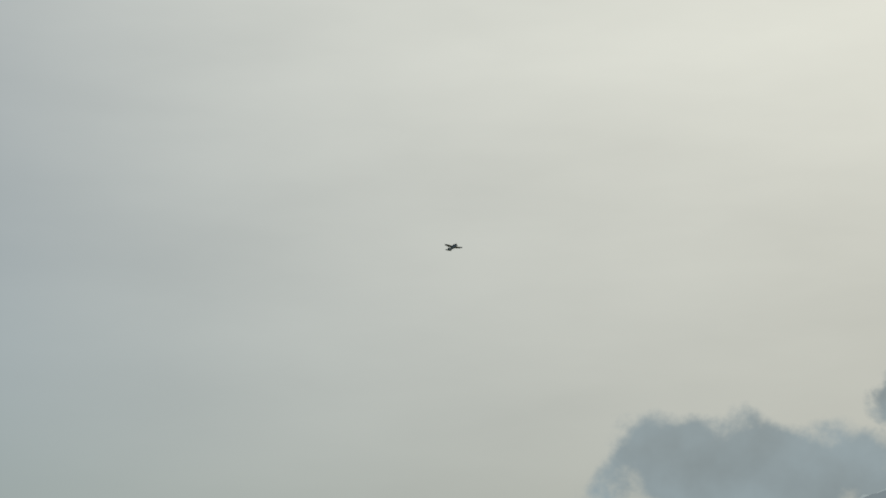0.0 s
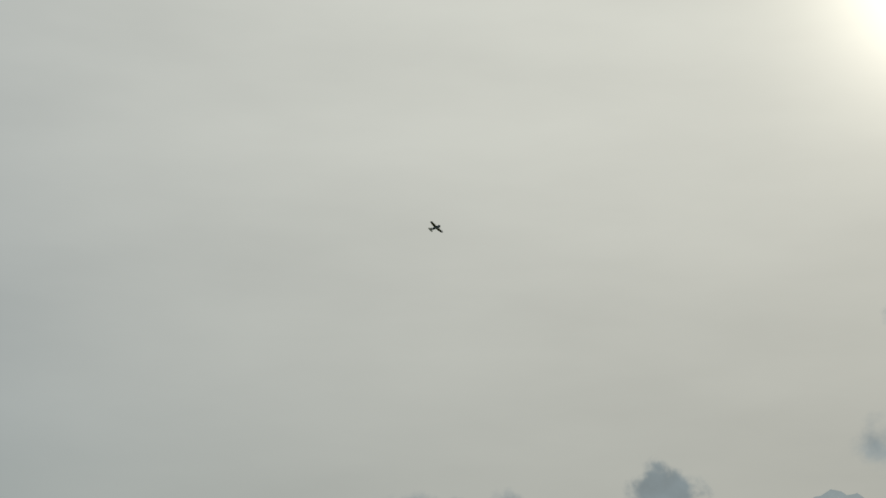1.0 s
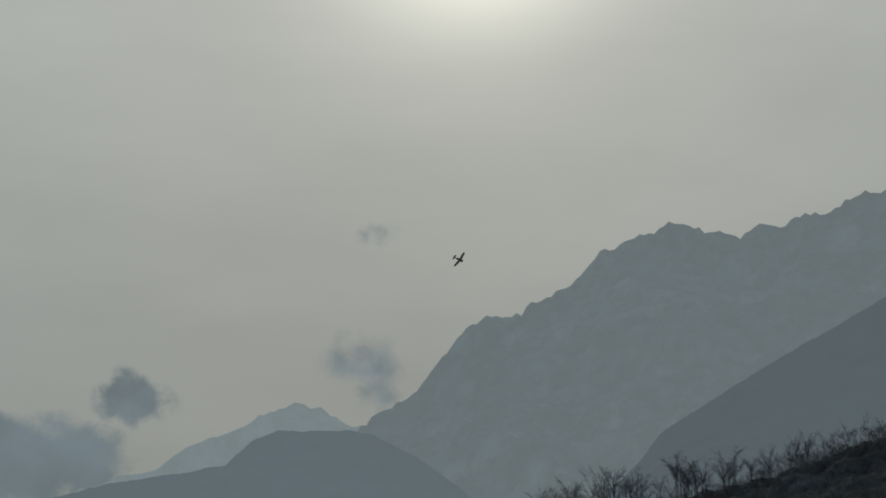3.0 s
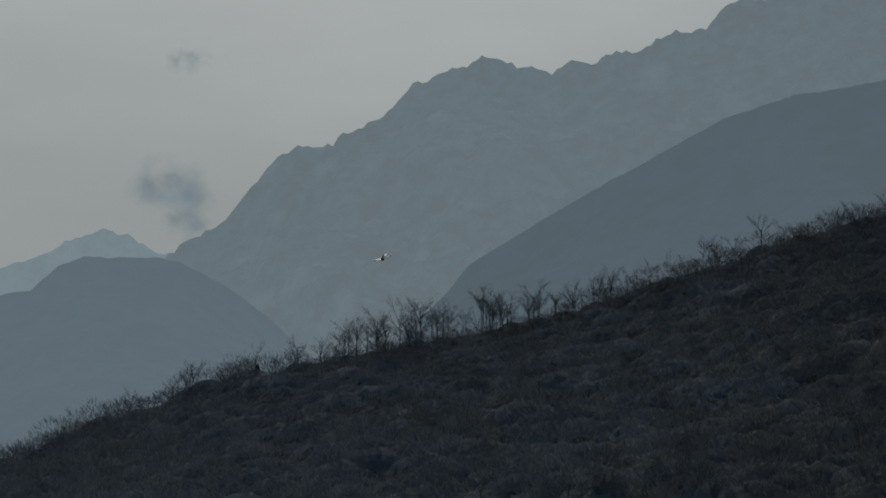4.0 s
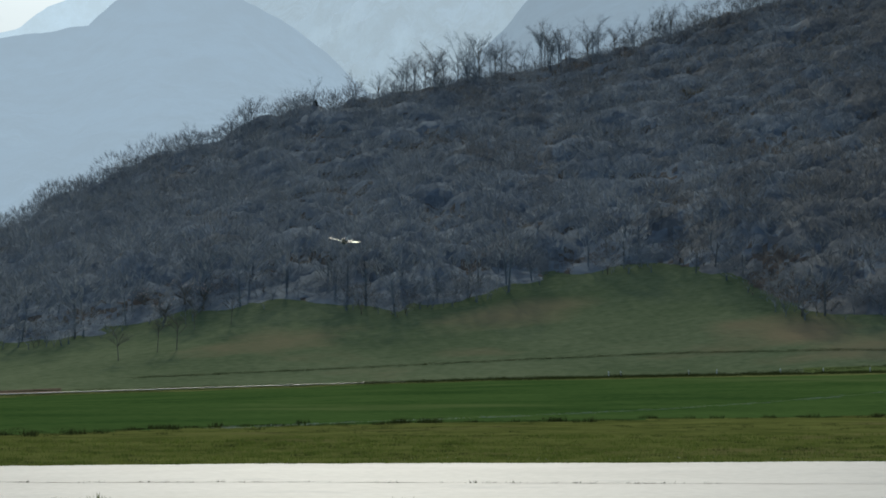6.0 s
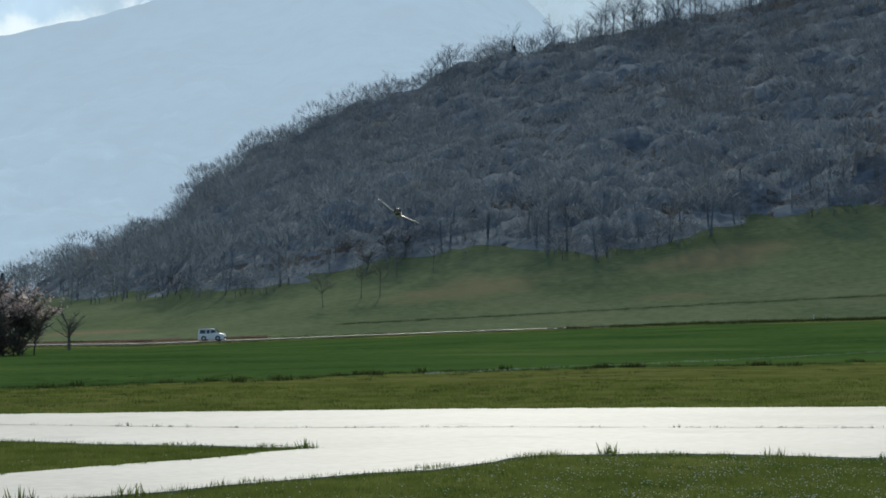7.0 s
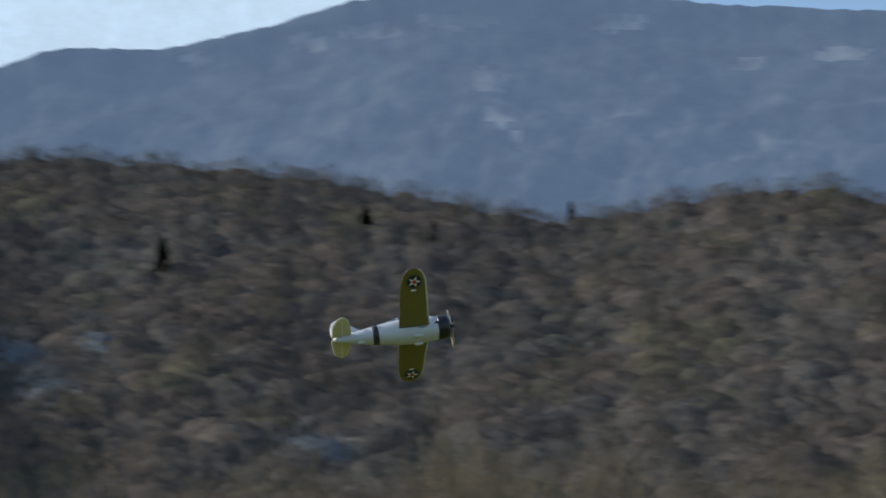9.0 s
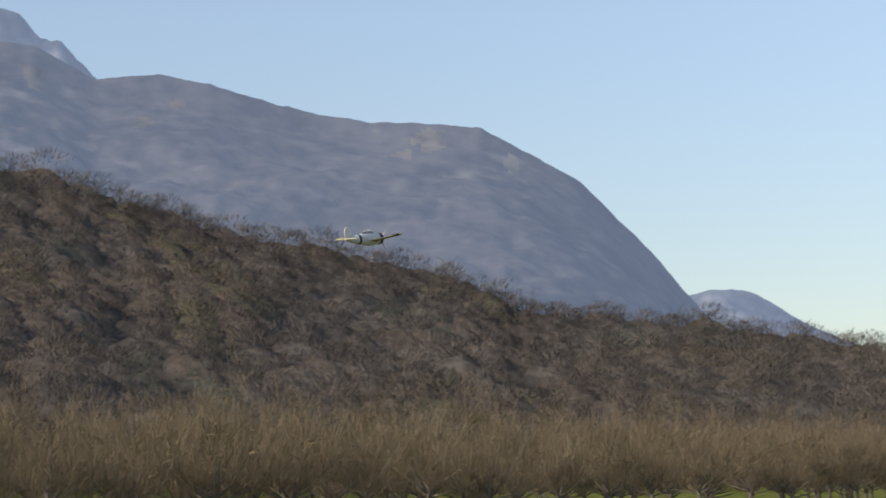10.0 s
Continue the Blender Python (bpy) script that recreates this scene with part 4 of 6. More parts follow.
def sun_veil():
    """The sun itself, spread by thin high haze."""
    m = bpy.data.materials.new("sun through haze")
    m.use_nodes = True
    n, l = m.node_tree.nodes, m.node_tree.links
    n.remove(n["Principled BSDF"])
    tc = n.new("ShaderNodeTexCoord").outputs["Object"]
    ln = n.new("ShaderNodeVectorMath")
    ln.operation = "LENGTH"
    l.new(tc, ln.inputs[0])
    inv = n.new("ShaderNodeMapRange")
    inv.inputs["From Min"].default_value, inv.inputs["From Max"].default_value = 0.0, 1.0
    inv.inputs["To Min"].default_value, inv.inputs["To Max"].default_value = 1.0, 0.0
    l.new(ln.outputs["Value"], inv.inputs["Value"])
    pw = n.new("ShaderNodeMath")
    pw.operation = "POWER"
    l.new(inv.outputs["Result"], pw.inputs[0])
    pw.inputs[1].default_value = 6.0
    mu = n.new("ShaderNodeMath")
    mu.operation = "MULTIPLY"
    l.new(pw.outputs[0], mu.inputs[0])
    mu.inputs[1].default_value = 4.5
    em = n.new("ShaderNodeEmission")
    em.inputs["Color"].default_value = (1.0, 0.98, 0.95, 1)
    l.new(mu.outputs[0], em.inputs["Strength"])
    tr = n.new("ShaderNodeBsdfTransparent")
    ad = n.new("ShaderNodeAddShader")
    l.new(em.outputs["Emission"], ad.inputs[0])
    l.new(tr.outputs["BSDF"], ad.inputs[1])
    l.new(ad.outputs["Shader"], n["Material Output"].inputs["Surface"])
    k = 4800
    bm = bmesh.new()
    bmesh.ops.create_circle(bm, cap_ends=True, segments=48, radius=1.0)
    me = bpy.data.meshes.new("hazy_sun")
    bm.to_mesh(me)
    bm.free()
    me.materials.append(m)
    ob = new("hazy_sun", me)
    p = at(SUN_AZ, k * math.cos(radians(SUN_EL)), 1.7 + k * math.sin(radians(SUN_EL)))
    s = k * math.tan(radians(14))
    ob.matrix_world = look(p, EYE) @ Matrix.Diagonal((s, s, 1, 1))
    ob.visible_shadow = False
    return tagged(ob, "bright sun spread by thin high haze", "sun", kind="structure")


sun_veil()
CLOUD = (0.34, 0.50, 0.69)
cloud(8.9, 10.0, 7.6, 3.5, cloud_material("blue-grey cumulus", CLOUD, 0.72, 1.5, 0.44, 0.62, 3.3, 2.1), "soft blue-grey cloud bank")
cloud(13.4, 12.0, 1.9, 1.3, cloud_material("blue-grey cloud tower", CLOUD, 0.66, 1.3, 0.36, 0.62, 8.1, 1.45), "small blue-grey cloud tower")
cloud(20.2, 13.2, 2.3, 1.35, cloud_material("thin grey cloud", CLOUD, 0.8, 1.3, 0.36, 0.95, 5.7, 1.7), "small thin grey cloud by the peak")
cloud(20.6, 12.2, 1.3, 0.9, cloud_material("thin low cloud", CLOUD, 0.8, 1.3, 0.38, 1.0, 2.2, 1.45), "wisp of grey cloud above the pass")
cloud(20.6, 16.8, 1.1, 0.8, cloud_material("wisp", CLOUD, 0.8, 1.5, 0.46, 1.1, 6.4, 1.4), "faint wisp of cloud")


# ---- the model aircraft ----
WHITE = plain("silver-white painted skin", (0.54, 0.55, 0.57), 0.35)
YELLOW = plain("chrome yellow wing covering", (0.175, 0.143, 0.034), 0.5)
CREAM = plain("cream elevator covering", (0.60, 0.54, 0.33), 0.45)
BLACK = plain("black paint", (0.012, 0.012, 0.014), 0.4)
NAVY = plain("dark blue roundel", (0.010, 0.016, 0.045), 0.5)
RED = plain("red paint", (0.45, 0.03, 0.03), 0.5)
PURE = plain("white paint", (0.78, 0.78, 0.76), 0.5)
METAL = plain("grey engine metal", (0.22, 0.22, 0.23), 0.4, 0.8)
CANOPY = plain("smoked canopy glazing", (0.10, 0.12, 0.14), 0.08)
BLADE = plain("pale varnished wood", (0.62, 0.50, 0.36), 0.4)


def loft(rings, cap=True):
    bm = bmesh.new()
    rows = [[bm.verts.new(p) for p in ring] for ring in rings]
    k = len(rings[0])
    for a, b in zip(rows, rows[1:]):
        for q in range(k):
            bm.faces.new((a[q], a[(q + 1) % k], b[(q + 1) % k], b[q]))
    if cap:
        bm.faces.new(rows[0])
        bm.faces.new(rows[-1][::-1])
    return bm


def body_ring(x, w, top, low, k=20, power=2.3):
    out = []
    for q in range(k):
        th = 2 * math.pi * q / k
        c, s = math.cos(th), math.sin(th)
        y = w * math.copysign(abs(c) ** (2 / power), c)
        z = (top if s > 0 else low) * abs(s) ** (2 / power) * (1 if s > 0 else 1)
        out.append((x, y, z))
    return out


BODY = [(0.262, 0.108, 0.108, -0.114), (0.20, 0.113, 0.118, -0.122), (0.10, 0.116, 0.125, -0.128), (0.0, 0.115, 0.128, -0.128), (-0.12, 0.110, 0.128, -0.120),
        (-0.24, 0.098, 0.118, -0.104), (-0.36, 0.082, 0.100, -0.084), (-0.48, 0.062, 0.082, -0.062), (-0.60, 0.043, 0.066, -0.042),
        (-0.70, 0.026, 0.052, -0.022), (-0.765, 0.010, 0.040, 0.004)]


def body_at(x):
    xs = [b[0] for b in BODY][::-1]
    return [float(np.interp(x, xs, [b[k] for b in BODY][::-1])) for k in (1, 2, 3)]


def airfoil(chord, thick, k=9):
    up, low = [], []
    for q in range(k):
        u = (1 - math.cos(math.pi * q / (k - 1))) / 2
        t = 5 * thick * chord * (0.2969 * math.sqrt(u) - 0.126 * u - 0.3516 * u * u + 0.2843 * u ** 3 - 0.1015 * u ** 4) + 0.0008
        up.append((-chord * u, t * 1.25))
        low.append((-chord * u, -t * 0.75))
    return up + low[-2:0:-1]


def wing_chord(y):
    c = 0.315 - 0.085 * y / 0.8
    if y > 0.60:
        c *= math.sqrt(max(0.02, 1 - ((y - 0.60) / 0.2005) ** 2.4))
    return c


def wing_z(y):
    return -0.055 + 0.115 * y / 0.8


def wing(side):
    rings = []
    for y in (0.05, 0.16, 0.3, 0.45, 0.6, 0.66, 0.71, 0.745, 0.77, 0.787, 0.797, 0.8):
        c = wing_chord(y)
        x0 = 0.012 + c / 2 + 0.006
        rings.append([(x0 + dx, side * y, wing_z(y) + dz) for dx, dz in airfoil(c, 0.13 - 0.03 * y)])
    return loft(rings)


def disc(r, thick, k=28):
    bm = bmesh.new()
    bmesh.ops.create_cone(bm, cap_ends=True, segments=k, radius1=r, radius2=r, depth=thick)
    return bm


def star(r, thick):
    bm = bmesh.new()
    pts = [(r * (1 if q % 2 == 0 else 0.40) * math.sin(math.pi * q / 5), r * (1 if q % 2 == 0 else 0.40) * math.cos(math.pi * q / 5)) for q in range(10)]
    lo, hi = [bm.verts.new((x, y, -thick / 2)) for x, y in pts], [bm.verts.new((x, y, thick / 2)) for x, y in pts]
    bm.faces.new(lo[::-1])
    bm.faces.new(hi)
    for q in range(10):
        bm.faces.new((lo[q], lo[(q + 1) % 10], hi[(q + 1) % 10], hi[q]))
    return bm


def ball(sx, sy, sz, seg=14):
    bm = bmesh.new()
    bmesh.ops.create_uvsphere(bm, u_segments=seg, v_segments=seg // 2 + 2, radius=1.0)
    bmesh.ops.scale(bm, vec=(sx, sy, sz), verts=bm.verts)
    return bm


def rounded_plate(outline, thick, axis):
    """A plate with a thinner border, from an outline in two axes; axis 'y': upright fin, 'z': level tailplane."""
    cx = sum(p[0] for p in outline) / len(outline)
    cy = sum(p[1] for p in outline) / len(outline)
    rings = []
    layers = [(0.80, -0.5), (0.95, -0.33), (1.0, 0.0), (0.95, 0.33), (0.80, 0.5)]
    for k, t in layers:
        ring = []
        for a, b in outline:
            p, q = cx + (a - cx) * k, cy + (b - cy) * k
            ring.append((p, t * thick, q) if axis == "y" else (p, q, t * thick))
        rings.append(ring)
    return loft(rings)


def text_mesh(words, size):
    cu = bpy.data.curves.new("text", "FONT")
    cu.body = words
    cu.size = size
    cu.extrude = 0.0012
    ob = bpy.data.objects.new("text", cu)
    scene.collection.objects.link(ob)
    me = bpy.data.meshes.new_from_object(ob.evaluated_get(bpy.context.evaluated_depsgraph_get()))
    bpy.data.objects.remove(ob)
    return me


def build_aircraft():
    craft = new("model_aircraft")
    tagged(craft, "stubby silver-white propeller model aircraft with yellow wings, flying", "aircraft")
    part("fuselage", loft([body_ring(*b) for b in BODY]), WHITE, craft, "silver-white barrel fuselage", True)
    cowl = part("cowling", loft([body_ring(0.258, 0.113, 0.113, -0.119, power=2.05), body_ring(0.27, 0.117, 0.117, -0.122, power=2.05), body_ring(0.33, 0.117, 0.117, -0.120, power=2.0),
                                 body_ring(0.362, 0.109, 0.109, -0.112, power=2.0), body_ring(0.372, 0.098, 0.098, -0.101, power=2.0), body_ring(0.366, 0.088, 0.088, -0.091, power=2.0),
                                 body_ring(0.31, 0.084, 0.084, -0.087, power=2.0)]), BLACK, craft, "black engine cowling", True)
    for q in range(9):
        th = 2 * math.pi * q / 9
        bm = bmesh.new()
        bmesh.ops.create_cone(bm, cap_ends=True, segments=10, radius1=0.019, radius2=0.017, depth=0.045)
        bmesh.ops.rotate(bm, verts=bm.verts, matrix=Euler((math.pi / 2 - th, 0, 0)).to_matrix())
        bmesh.ops.translate(bm, verts=bm.verts, vec=(0.335, 0.055 * math.cos(th), 0.055 * math.sin(th)))
        part("cylinder", bm, METAL, cowl, "grey dummy engine cylinder")
    part("crankcase", ball(0.04, 0.036, 0.036), METAL, cowl, "grey crankcase", True).location = (0.345, 0, 0)
    # band round the rear fuselage
    band = []
    for x, k in ((-0.328, 1.0), (-0.330, 1.035), (-0.384, 1.035), (-0.386, 1.0)):
        w, t, lo = body_at(x)
        band.append(body_ring(x, w * k, t * k, lo * k))
    part("fuselage_band", loft(band), BLACK, craft, "black painted fuselage band", True)
    # canopy
    rings = []
    for x, h, w in ((0.15, 0.012, 0.05), (0.10, 0.042, 0.060), (0.02, 0.058, 0.064), (-0.08, 0.055, 0.062), (-0.17, 0.038, 0.053), (-0.27, 0.008, 0.03)):
        bt = body_at(x)[1] - 0.012
        rings.append([(x, w * math.cos(th), bt + (h + 0.012) * math.sin(th)) for th in [math.pi * q / 12 for q in range(13)]])
    can = part("canopy", loft(rings), CANOPY, craft, "smoked framed cockpit canopy", True)
    for x in (0.10, 0.045, -0.01, -0.065, -0.12):
        h = float(np.interp(x, [-0.27, -0.17, -0.08, 0.02, 0.10, 0.15], [0.008, 0.038, 0.055, 0.058, 0.042, 0.012]))
        w = float(np.interp(x, [-0.27, -0.17, -0.08, 0.02, 0.10, 0.15], [0.03, 0.053, 0.062, 0.064, 0.060, 0.05]))
        bt = body_at(x)[1] - 0.012
        rr = []
        for dx, k in ((-0.005, 1.0), (-0.004, 1.04), (0.004, 1.04), (0.005, 1.0)):
            rr.append([(x + dx, w * k * math.cos(th), bt + (h + 0.012) * k * math.sin(th)) for th in [math.pi * q / 12 for q in range(13)]])
        part("canopy_frame", loft(rr, False), WHITE, can, "white canopy frame")
    for side in (1, -1):
        wg = part("wing", wing(side), YELLOW, craft, "yellow wing with a rounded tip", True)
        tilt = math.degrees(math.atan(0.115 / 0.8)) * side
        for face in (-1, 1):
            y = 0.655
            z = wing_z(y) + (0.0225 if face > 0 else -0.0165)
            for nm, bm, mt, lift in (("roundel", disc(0.072, 0.004), NAVY, 0.0), ("star", star(0.066, 0.003), PURE, 0.003), ("star_centre", disc(0.022, 0.003, 18), RED, 0.0055)):
                ob = part(nm, bm, mt, wg)
                ob.matrix_basis = pose(0.022, side * y, z + face * lift, tilt, 0, 0) @ pose(0, 0, 0, 0, 0, -90)
        # bare leading edge, carried round the tip
        rr = []
        for y in (0.14, 0.3, 0.45, 0.6, 0.66, 0.71, 0.745, 0.77, 0.787):
            c = wing_chord(y)
            x0 = 0.012 + c / 2 + 0.008
            strip = [(dx, dz * 1.05) for dx, dz in airfoil(c, 0.13 - 0.03 * y, 13) if dx > -0.13 * c]
            rr.append([(x0 + dx, side * y, wing_z(y) + dz) for dx, dz in strip])
        part("leading_edge", loft(rr), WHITE, wg, "silver-white leading edge", True)
        # aileron: a separate strip along the trailing edge, with its servo fairing
        rr = []
        for y in (0.36, 0.46, 0.56, 0.64):
            c = wing_chord(y)
            x0 = 0.018 + c / 2
            rr.append([(x0 - 0.78 * c, side * y, wing_z(y) + 0.010), (x0 - 1.015 * c, side * y, wing_z(y) + 0.001),
                       (x0 - 1.015 * c, side * y, wing_z(y) - 0.003), (x0 - 0.78 * c, side * y, wing_z(y) - 0.0085)])
        part("aileron", loft(rr), YELLOW, wg)
        fair = part("servo_fairing", ball(0.028, 0.008, 0.008), PURE, wg, "small white servo fairing", True)
        fair.location = (0.015, side * 0.555, wing_z(0.555) - 0.02)
        pts = []
        for q in range(19):
            th = math.pi * q / 18
            pts.append((-0.675 + (0.088 if q < 9 else 0.105) * math.cos(th), side * (0.015 + 0.27 * math.sin(th) ** 0.75)))
        tp = part("tailplane", rounded_plate(pts, 0.018, "z"), CREAM, craft, "cream rounded tailplane", True)
        tp.location = (0, 0, 0.030)
        rib = bmesh.new()
        bmesh.ops.create_cube(rib, size=1.0)
        bmesh.ops.scale(rib, vec=(0.008, 0.235, 0.021), verts=rib.verts)
        bmesh.ops.translate(rib, verts=rib.verts, vec=(-0.678, side * 0.14, 0))
        part("hinge_line", rib, PURE, tp, "white elevator hinge line")
        bump = part("wheel_fairing", ball(0.05, 0.02, 0.02), WHITE, craft, "white wheel fairing under the fuselage", True)
        bump.location = (0.05, side * 0.055, -0.122)
        well = part("wheel_well", ball(0.055, 0.012, 0.026), METAL, craft, "grey recessed wheel well", True)
        well.location = (0.10, side * 0.108, -0.045)
        ex = part("exhaust_stub", ball(0.02, 0.012, 0.010), BLACK, craft, "black exhaust stub", True)
        ex.location = (0.245, side * 0.11, -0.03)
    fin = [(-0.44, 0.078), (-0.50, 0.110), (-0.56, 0.170), (-0.615, 0.238), (-0.655, 0.268), (-0.71, 0.268), (-0.752, 0.236), (-0.775, 0.17), (-0.782, 0.11),
           (-0.778, 0.06), (-0.768, 0.03), (-0.70, 0.035), (-0.58, 0.05)]
    fp = part("fin", rounded_plate(fin, 0.02, "y"), WHITE, craft, "white rounded fin", True)
    bar = bmesh.new()
    bmesh.ops.create_cube(bar, size=1.0)
    bmesh.ops.scale(bar, vec=(0.05, 0.0215, 0.006), verts=bar.verts)
    bmesh.ops.translate(bar, verts=bar.verts, vec=(-0.70, 0, 0.17))
    part("lettering_bar", bar, METAL, fp, "thin grey marking bar")
    tw = part("tail_wheel_fairing", ball(0.04, 0.013, 0.016), WHITE, craft, "white tail wheel fairing", True)
    tw.location = (-0.50, 0, -0.062)
    for side in (1, -1):
        for words, x in (("10", -0.462), ("2", -0.318)):
            w = body_at(x + 0.02)[0]
            ob = part("lettering", text_mesh(words, 0.046), BLACK, craft, "small black fuselage code")
            if side < 0:
                ob.matrix_basis = pose(x, -w - 0.0005, 0.012, 90, 0, 6)
            else:
                ob.matrix_basis = pose(x + (0.055 if words == "10" else 0.03), w + 0.0005, 0.012, 90, 0, 174)
    aerial = bmesh.new()
    bmesh.ops.create_cone(aerial, cap_ends=True, segments=6, radius1=0.003, radius2=0.0015, depth=0.07)
    bmesh.ops.translate(aerial, verts=aerial.verts, vec=(-0.20, 0.0, 0.15))
    part("aerial", aerial, METAL, craft)
    prop = part("propeller", ball(0.03, 0.016, 0.016), BLACK, craft, "black spinner with three blades", True)
    prop.location = (0.405, 0, 0)
    for q in range(3):
        rr = []
        for k in range(8):
            u = k / 7
            ch = 0.030 * (0.55 + 1.2 * u - 1.45 * u ** 2.4) + 0.004
            tw_ = radians(55 - 33 * u)
            z = 0.014 + 0.205 * u
            ring = []
            for a, b in ((-0.5, 0), (-0.2, 0.09), (0.25, 0.07), (0.5, 0), (0.2, -0.05), (-0.2, -0.05)):
                px, py = a * ch, b * ch
                ring.append((px * math.cos(tw_) - py * math.sin(tw_), px * math.sin(tw_) + py * math.cos(tw_), z))
            rr.append(ring)
        bl = part("blade", loft(rr), BLADE, prop, "pale wooden blade", True)
        bl.matrix_basis = pose(0, 0, 0, 120 * q, 0, 0)
    return craft, prop


AIRCRAFT, PROPELLER = build_aircraft()


# ---- vehicles on the road ----
VAN_WHITE = plain("white car paint", (0.75, 0.76, 0.77), 0.3)
CAR_RED = plain("red car paint", (0.35, 0.02, 0.025), 0.3)
CAR_DARK = plain("dark blue car paint", (0.02, 0.03, 0.05), 0.3)
CAR_GREY = plain("silver car paint", (0.45, 0.46, 0.47), 0.3)
CAR_GLASS = plain("dark car glass", (0.015, 0.018, 0.02), 0.06)
RUBBER = plain("black tyre rubber", (0.015, 0.015, 0.015), 0.8)
LAMPS = plain("clear headlamp", (0.6, 0.6, 0.62), 0.1)


def vehicle(name, paint, label, length, tall, width, van):
    """Facing +x, standing on z = 0."""
    car = new(name)
    tagged(car, label, "van" if van else "car")
    L, H = length / 2, tall
    if van:
        prof = [(-L, 0.28), (-L, 0.75), (-L + 0.06, H - 0.25), (-L + 0.18, H - 0.04), (-0.3, H), (0.35, H - 0.05), (0.95, H * 0.62), (L - 0.15, H * 0.55),
                (L, H * 0.42), (L, 0.30), (L - 0.1, 0.2), (-L + 0.1, 0.2)]
    else:
        prof = [(-L, 0.3), (-L, 0.8), (-L + 0.15, 0.95), (-L + 0.5, H - 0.1), (-L + 1.1, H), (0.2, H), (1.0, 0.92), (L - 0.3, 0.82), (L, 0.62), (L, 0.3), (L - 0.1, 0.2), (-L + 0.1, 0.2)]
    rings = []
    for v, k in ((-0.5, 0.90), (-0.47, 0.97), (-0.2, 1.0), (0.2, 1.0), (0.47, 0.97), (0.5, 0.90)):
        ring = []
        for x, z in prof:
            inn = 1 - 0.16 * smooth(H * 0.5, H, z)
            ring.append((x * (0.99 if abs(v) == 0.5 else 1.0), v * width * float(inn), 0.2 + (z - 0.2) * (0.985 if abs(v) == 0.5 else 1.0)))
        rings.append(ring)
    part("body", loft(rings), paint, car)
    zl, zh = H * 0.60, H - 0.16
    for s in (1, -1):
        for x0, x1, x2, x3 in (((-L + 0.22, -L + 1.0, -L + 1.0, -L + 0.28), (-L + 1.1, -0.15, -0.15, -L + 1.1), (-0.05, 0.85, 0.42, -0.05)) if van
                               else ((-L + 0.85, -0.35, -0.35, -L + 1.1), (-0.27, 0.75, 0.15, -0.27))):
            a, b = s * (width / 2 * 0.965 + 0.006), s * (width / 2 * 0.885 + 0.006)
            c = s * 0.03
            v = [(x0, a, zl), (x1, a, zl), (x2, b, zh), (x3, b, zh), (x0, a - c, zl), (x1, a - c, zl), (x2, b - c, zh), (x3, b - c, zh)]
            part("side_window", (v, [(0, 1, 2, 3), (7, 6, 5, 4), (0, 4, 5, 1), (1, 5, 6, 2), (2, 6, 7, 3), (3, 7, 4, 0)]), CAR_GLASS, car)
        hl = part("headlight", ball(0.12, 0.16, 0.10), LAMPS, car)
        hl.location = (L - 0.12, s * width * 0.34, H * 0.42)
        for x in (-L + 0.75, L - 0.8):
            bm = bmesh.new()
            bmesh.ops.create_cone(bm, cap_ends=True, segments=18, radius1=0.33, radius2=0.33, depth=0.2)
            bmesh.ops.rotate(bm, verts=bm.verts, matrix=Euler((math.pi / 2, 0, 0)).to_matrix())
            wheel = part("wheel", bm, RUBBER, car)
            wheel.location = (x, s * (width / 2 - 0.08), 0.33)
            bm = bmesh.new()
            bmesh.ops.create_cone(bm, cap_ends=True, segments=14, radius1=0.2, radius2=0.17, depth=0.22)
            bmesh.ops.rotate(bm, verts=bm.verts, matrix=Euler((math.pi / 2, 0, 0)).to_matrix())
            part("rim", bm, CAR_GREY, wheel)
    xa, xb = (0.42, 0.93) if van else (0.28, 0.98)
    za, zb = (H - 0.07, H * 0.64) if van else (H - 0.03, 0.95)
    yy = width * 0.40
    v = [(xa + 0.03, -yy, za), (xa + 0.03, yy, za), (xb + 0.03, yy * 1.08, zb), (xb + 0.03, -yy * 1.08, zb), (xa, -yy, za - 0.03), (xa, yy, za - 0.03), (xb, yy * 1.08, zb - 0.03), (xb, -yy * 1.08, zb - 0.03)]
    part("windscreen", (v, [(0, 1, 2, 3), (7, 6, 5, 4), (0, 4, 5, 1), (1, 5, 6, 2), (2, 6, 7, 3), (3, 7, 4, 0)]), CAR_GLASS, car)
    bm = bmesh.new()
    bmesh.ops.create_cube(bm, size=1.0)
    bmesh.ops.scale(bm, vec=(0.12, width * 0.92, 0.2), verts=bm.verts)
    part("bumper", bm, RUBBER, car).location = (L - 0.02, 0, 0.38)
    return car


VAN = vehicle("van", VAN_WHITE, "white family van driving along the field road", 3.3, 1.55, 1.5, True)
RED_CAR = vehicle("red_car", CAR_RED, "red car driving behind the orchard", 4.2, 1.47, 1.8, False)
DARK_CAR = vehicle("dark_car", CAR_DARK, "dark blue car on the field road", 4.3, 1.5, 1.8, False)
GREY_CAR = vehicle("grey_car", CAR_GREY, "silver car driving behind the orchard", 4.2, 1.5, 1.8, False)


def on_ground(x, y):
    return float(height(math.degrees(math.atan2(x, y)), math.hypot(x, y)))


# ---- small things ----
POST = plain("white plastic post", (0.75, 0.75, 0.72), 0.5)
DARKBAND = plain("dark post band", (0.05, 0.05, 0.05), 0.6)


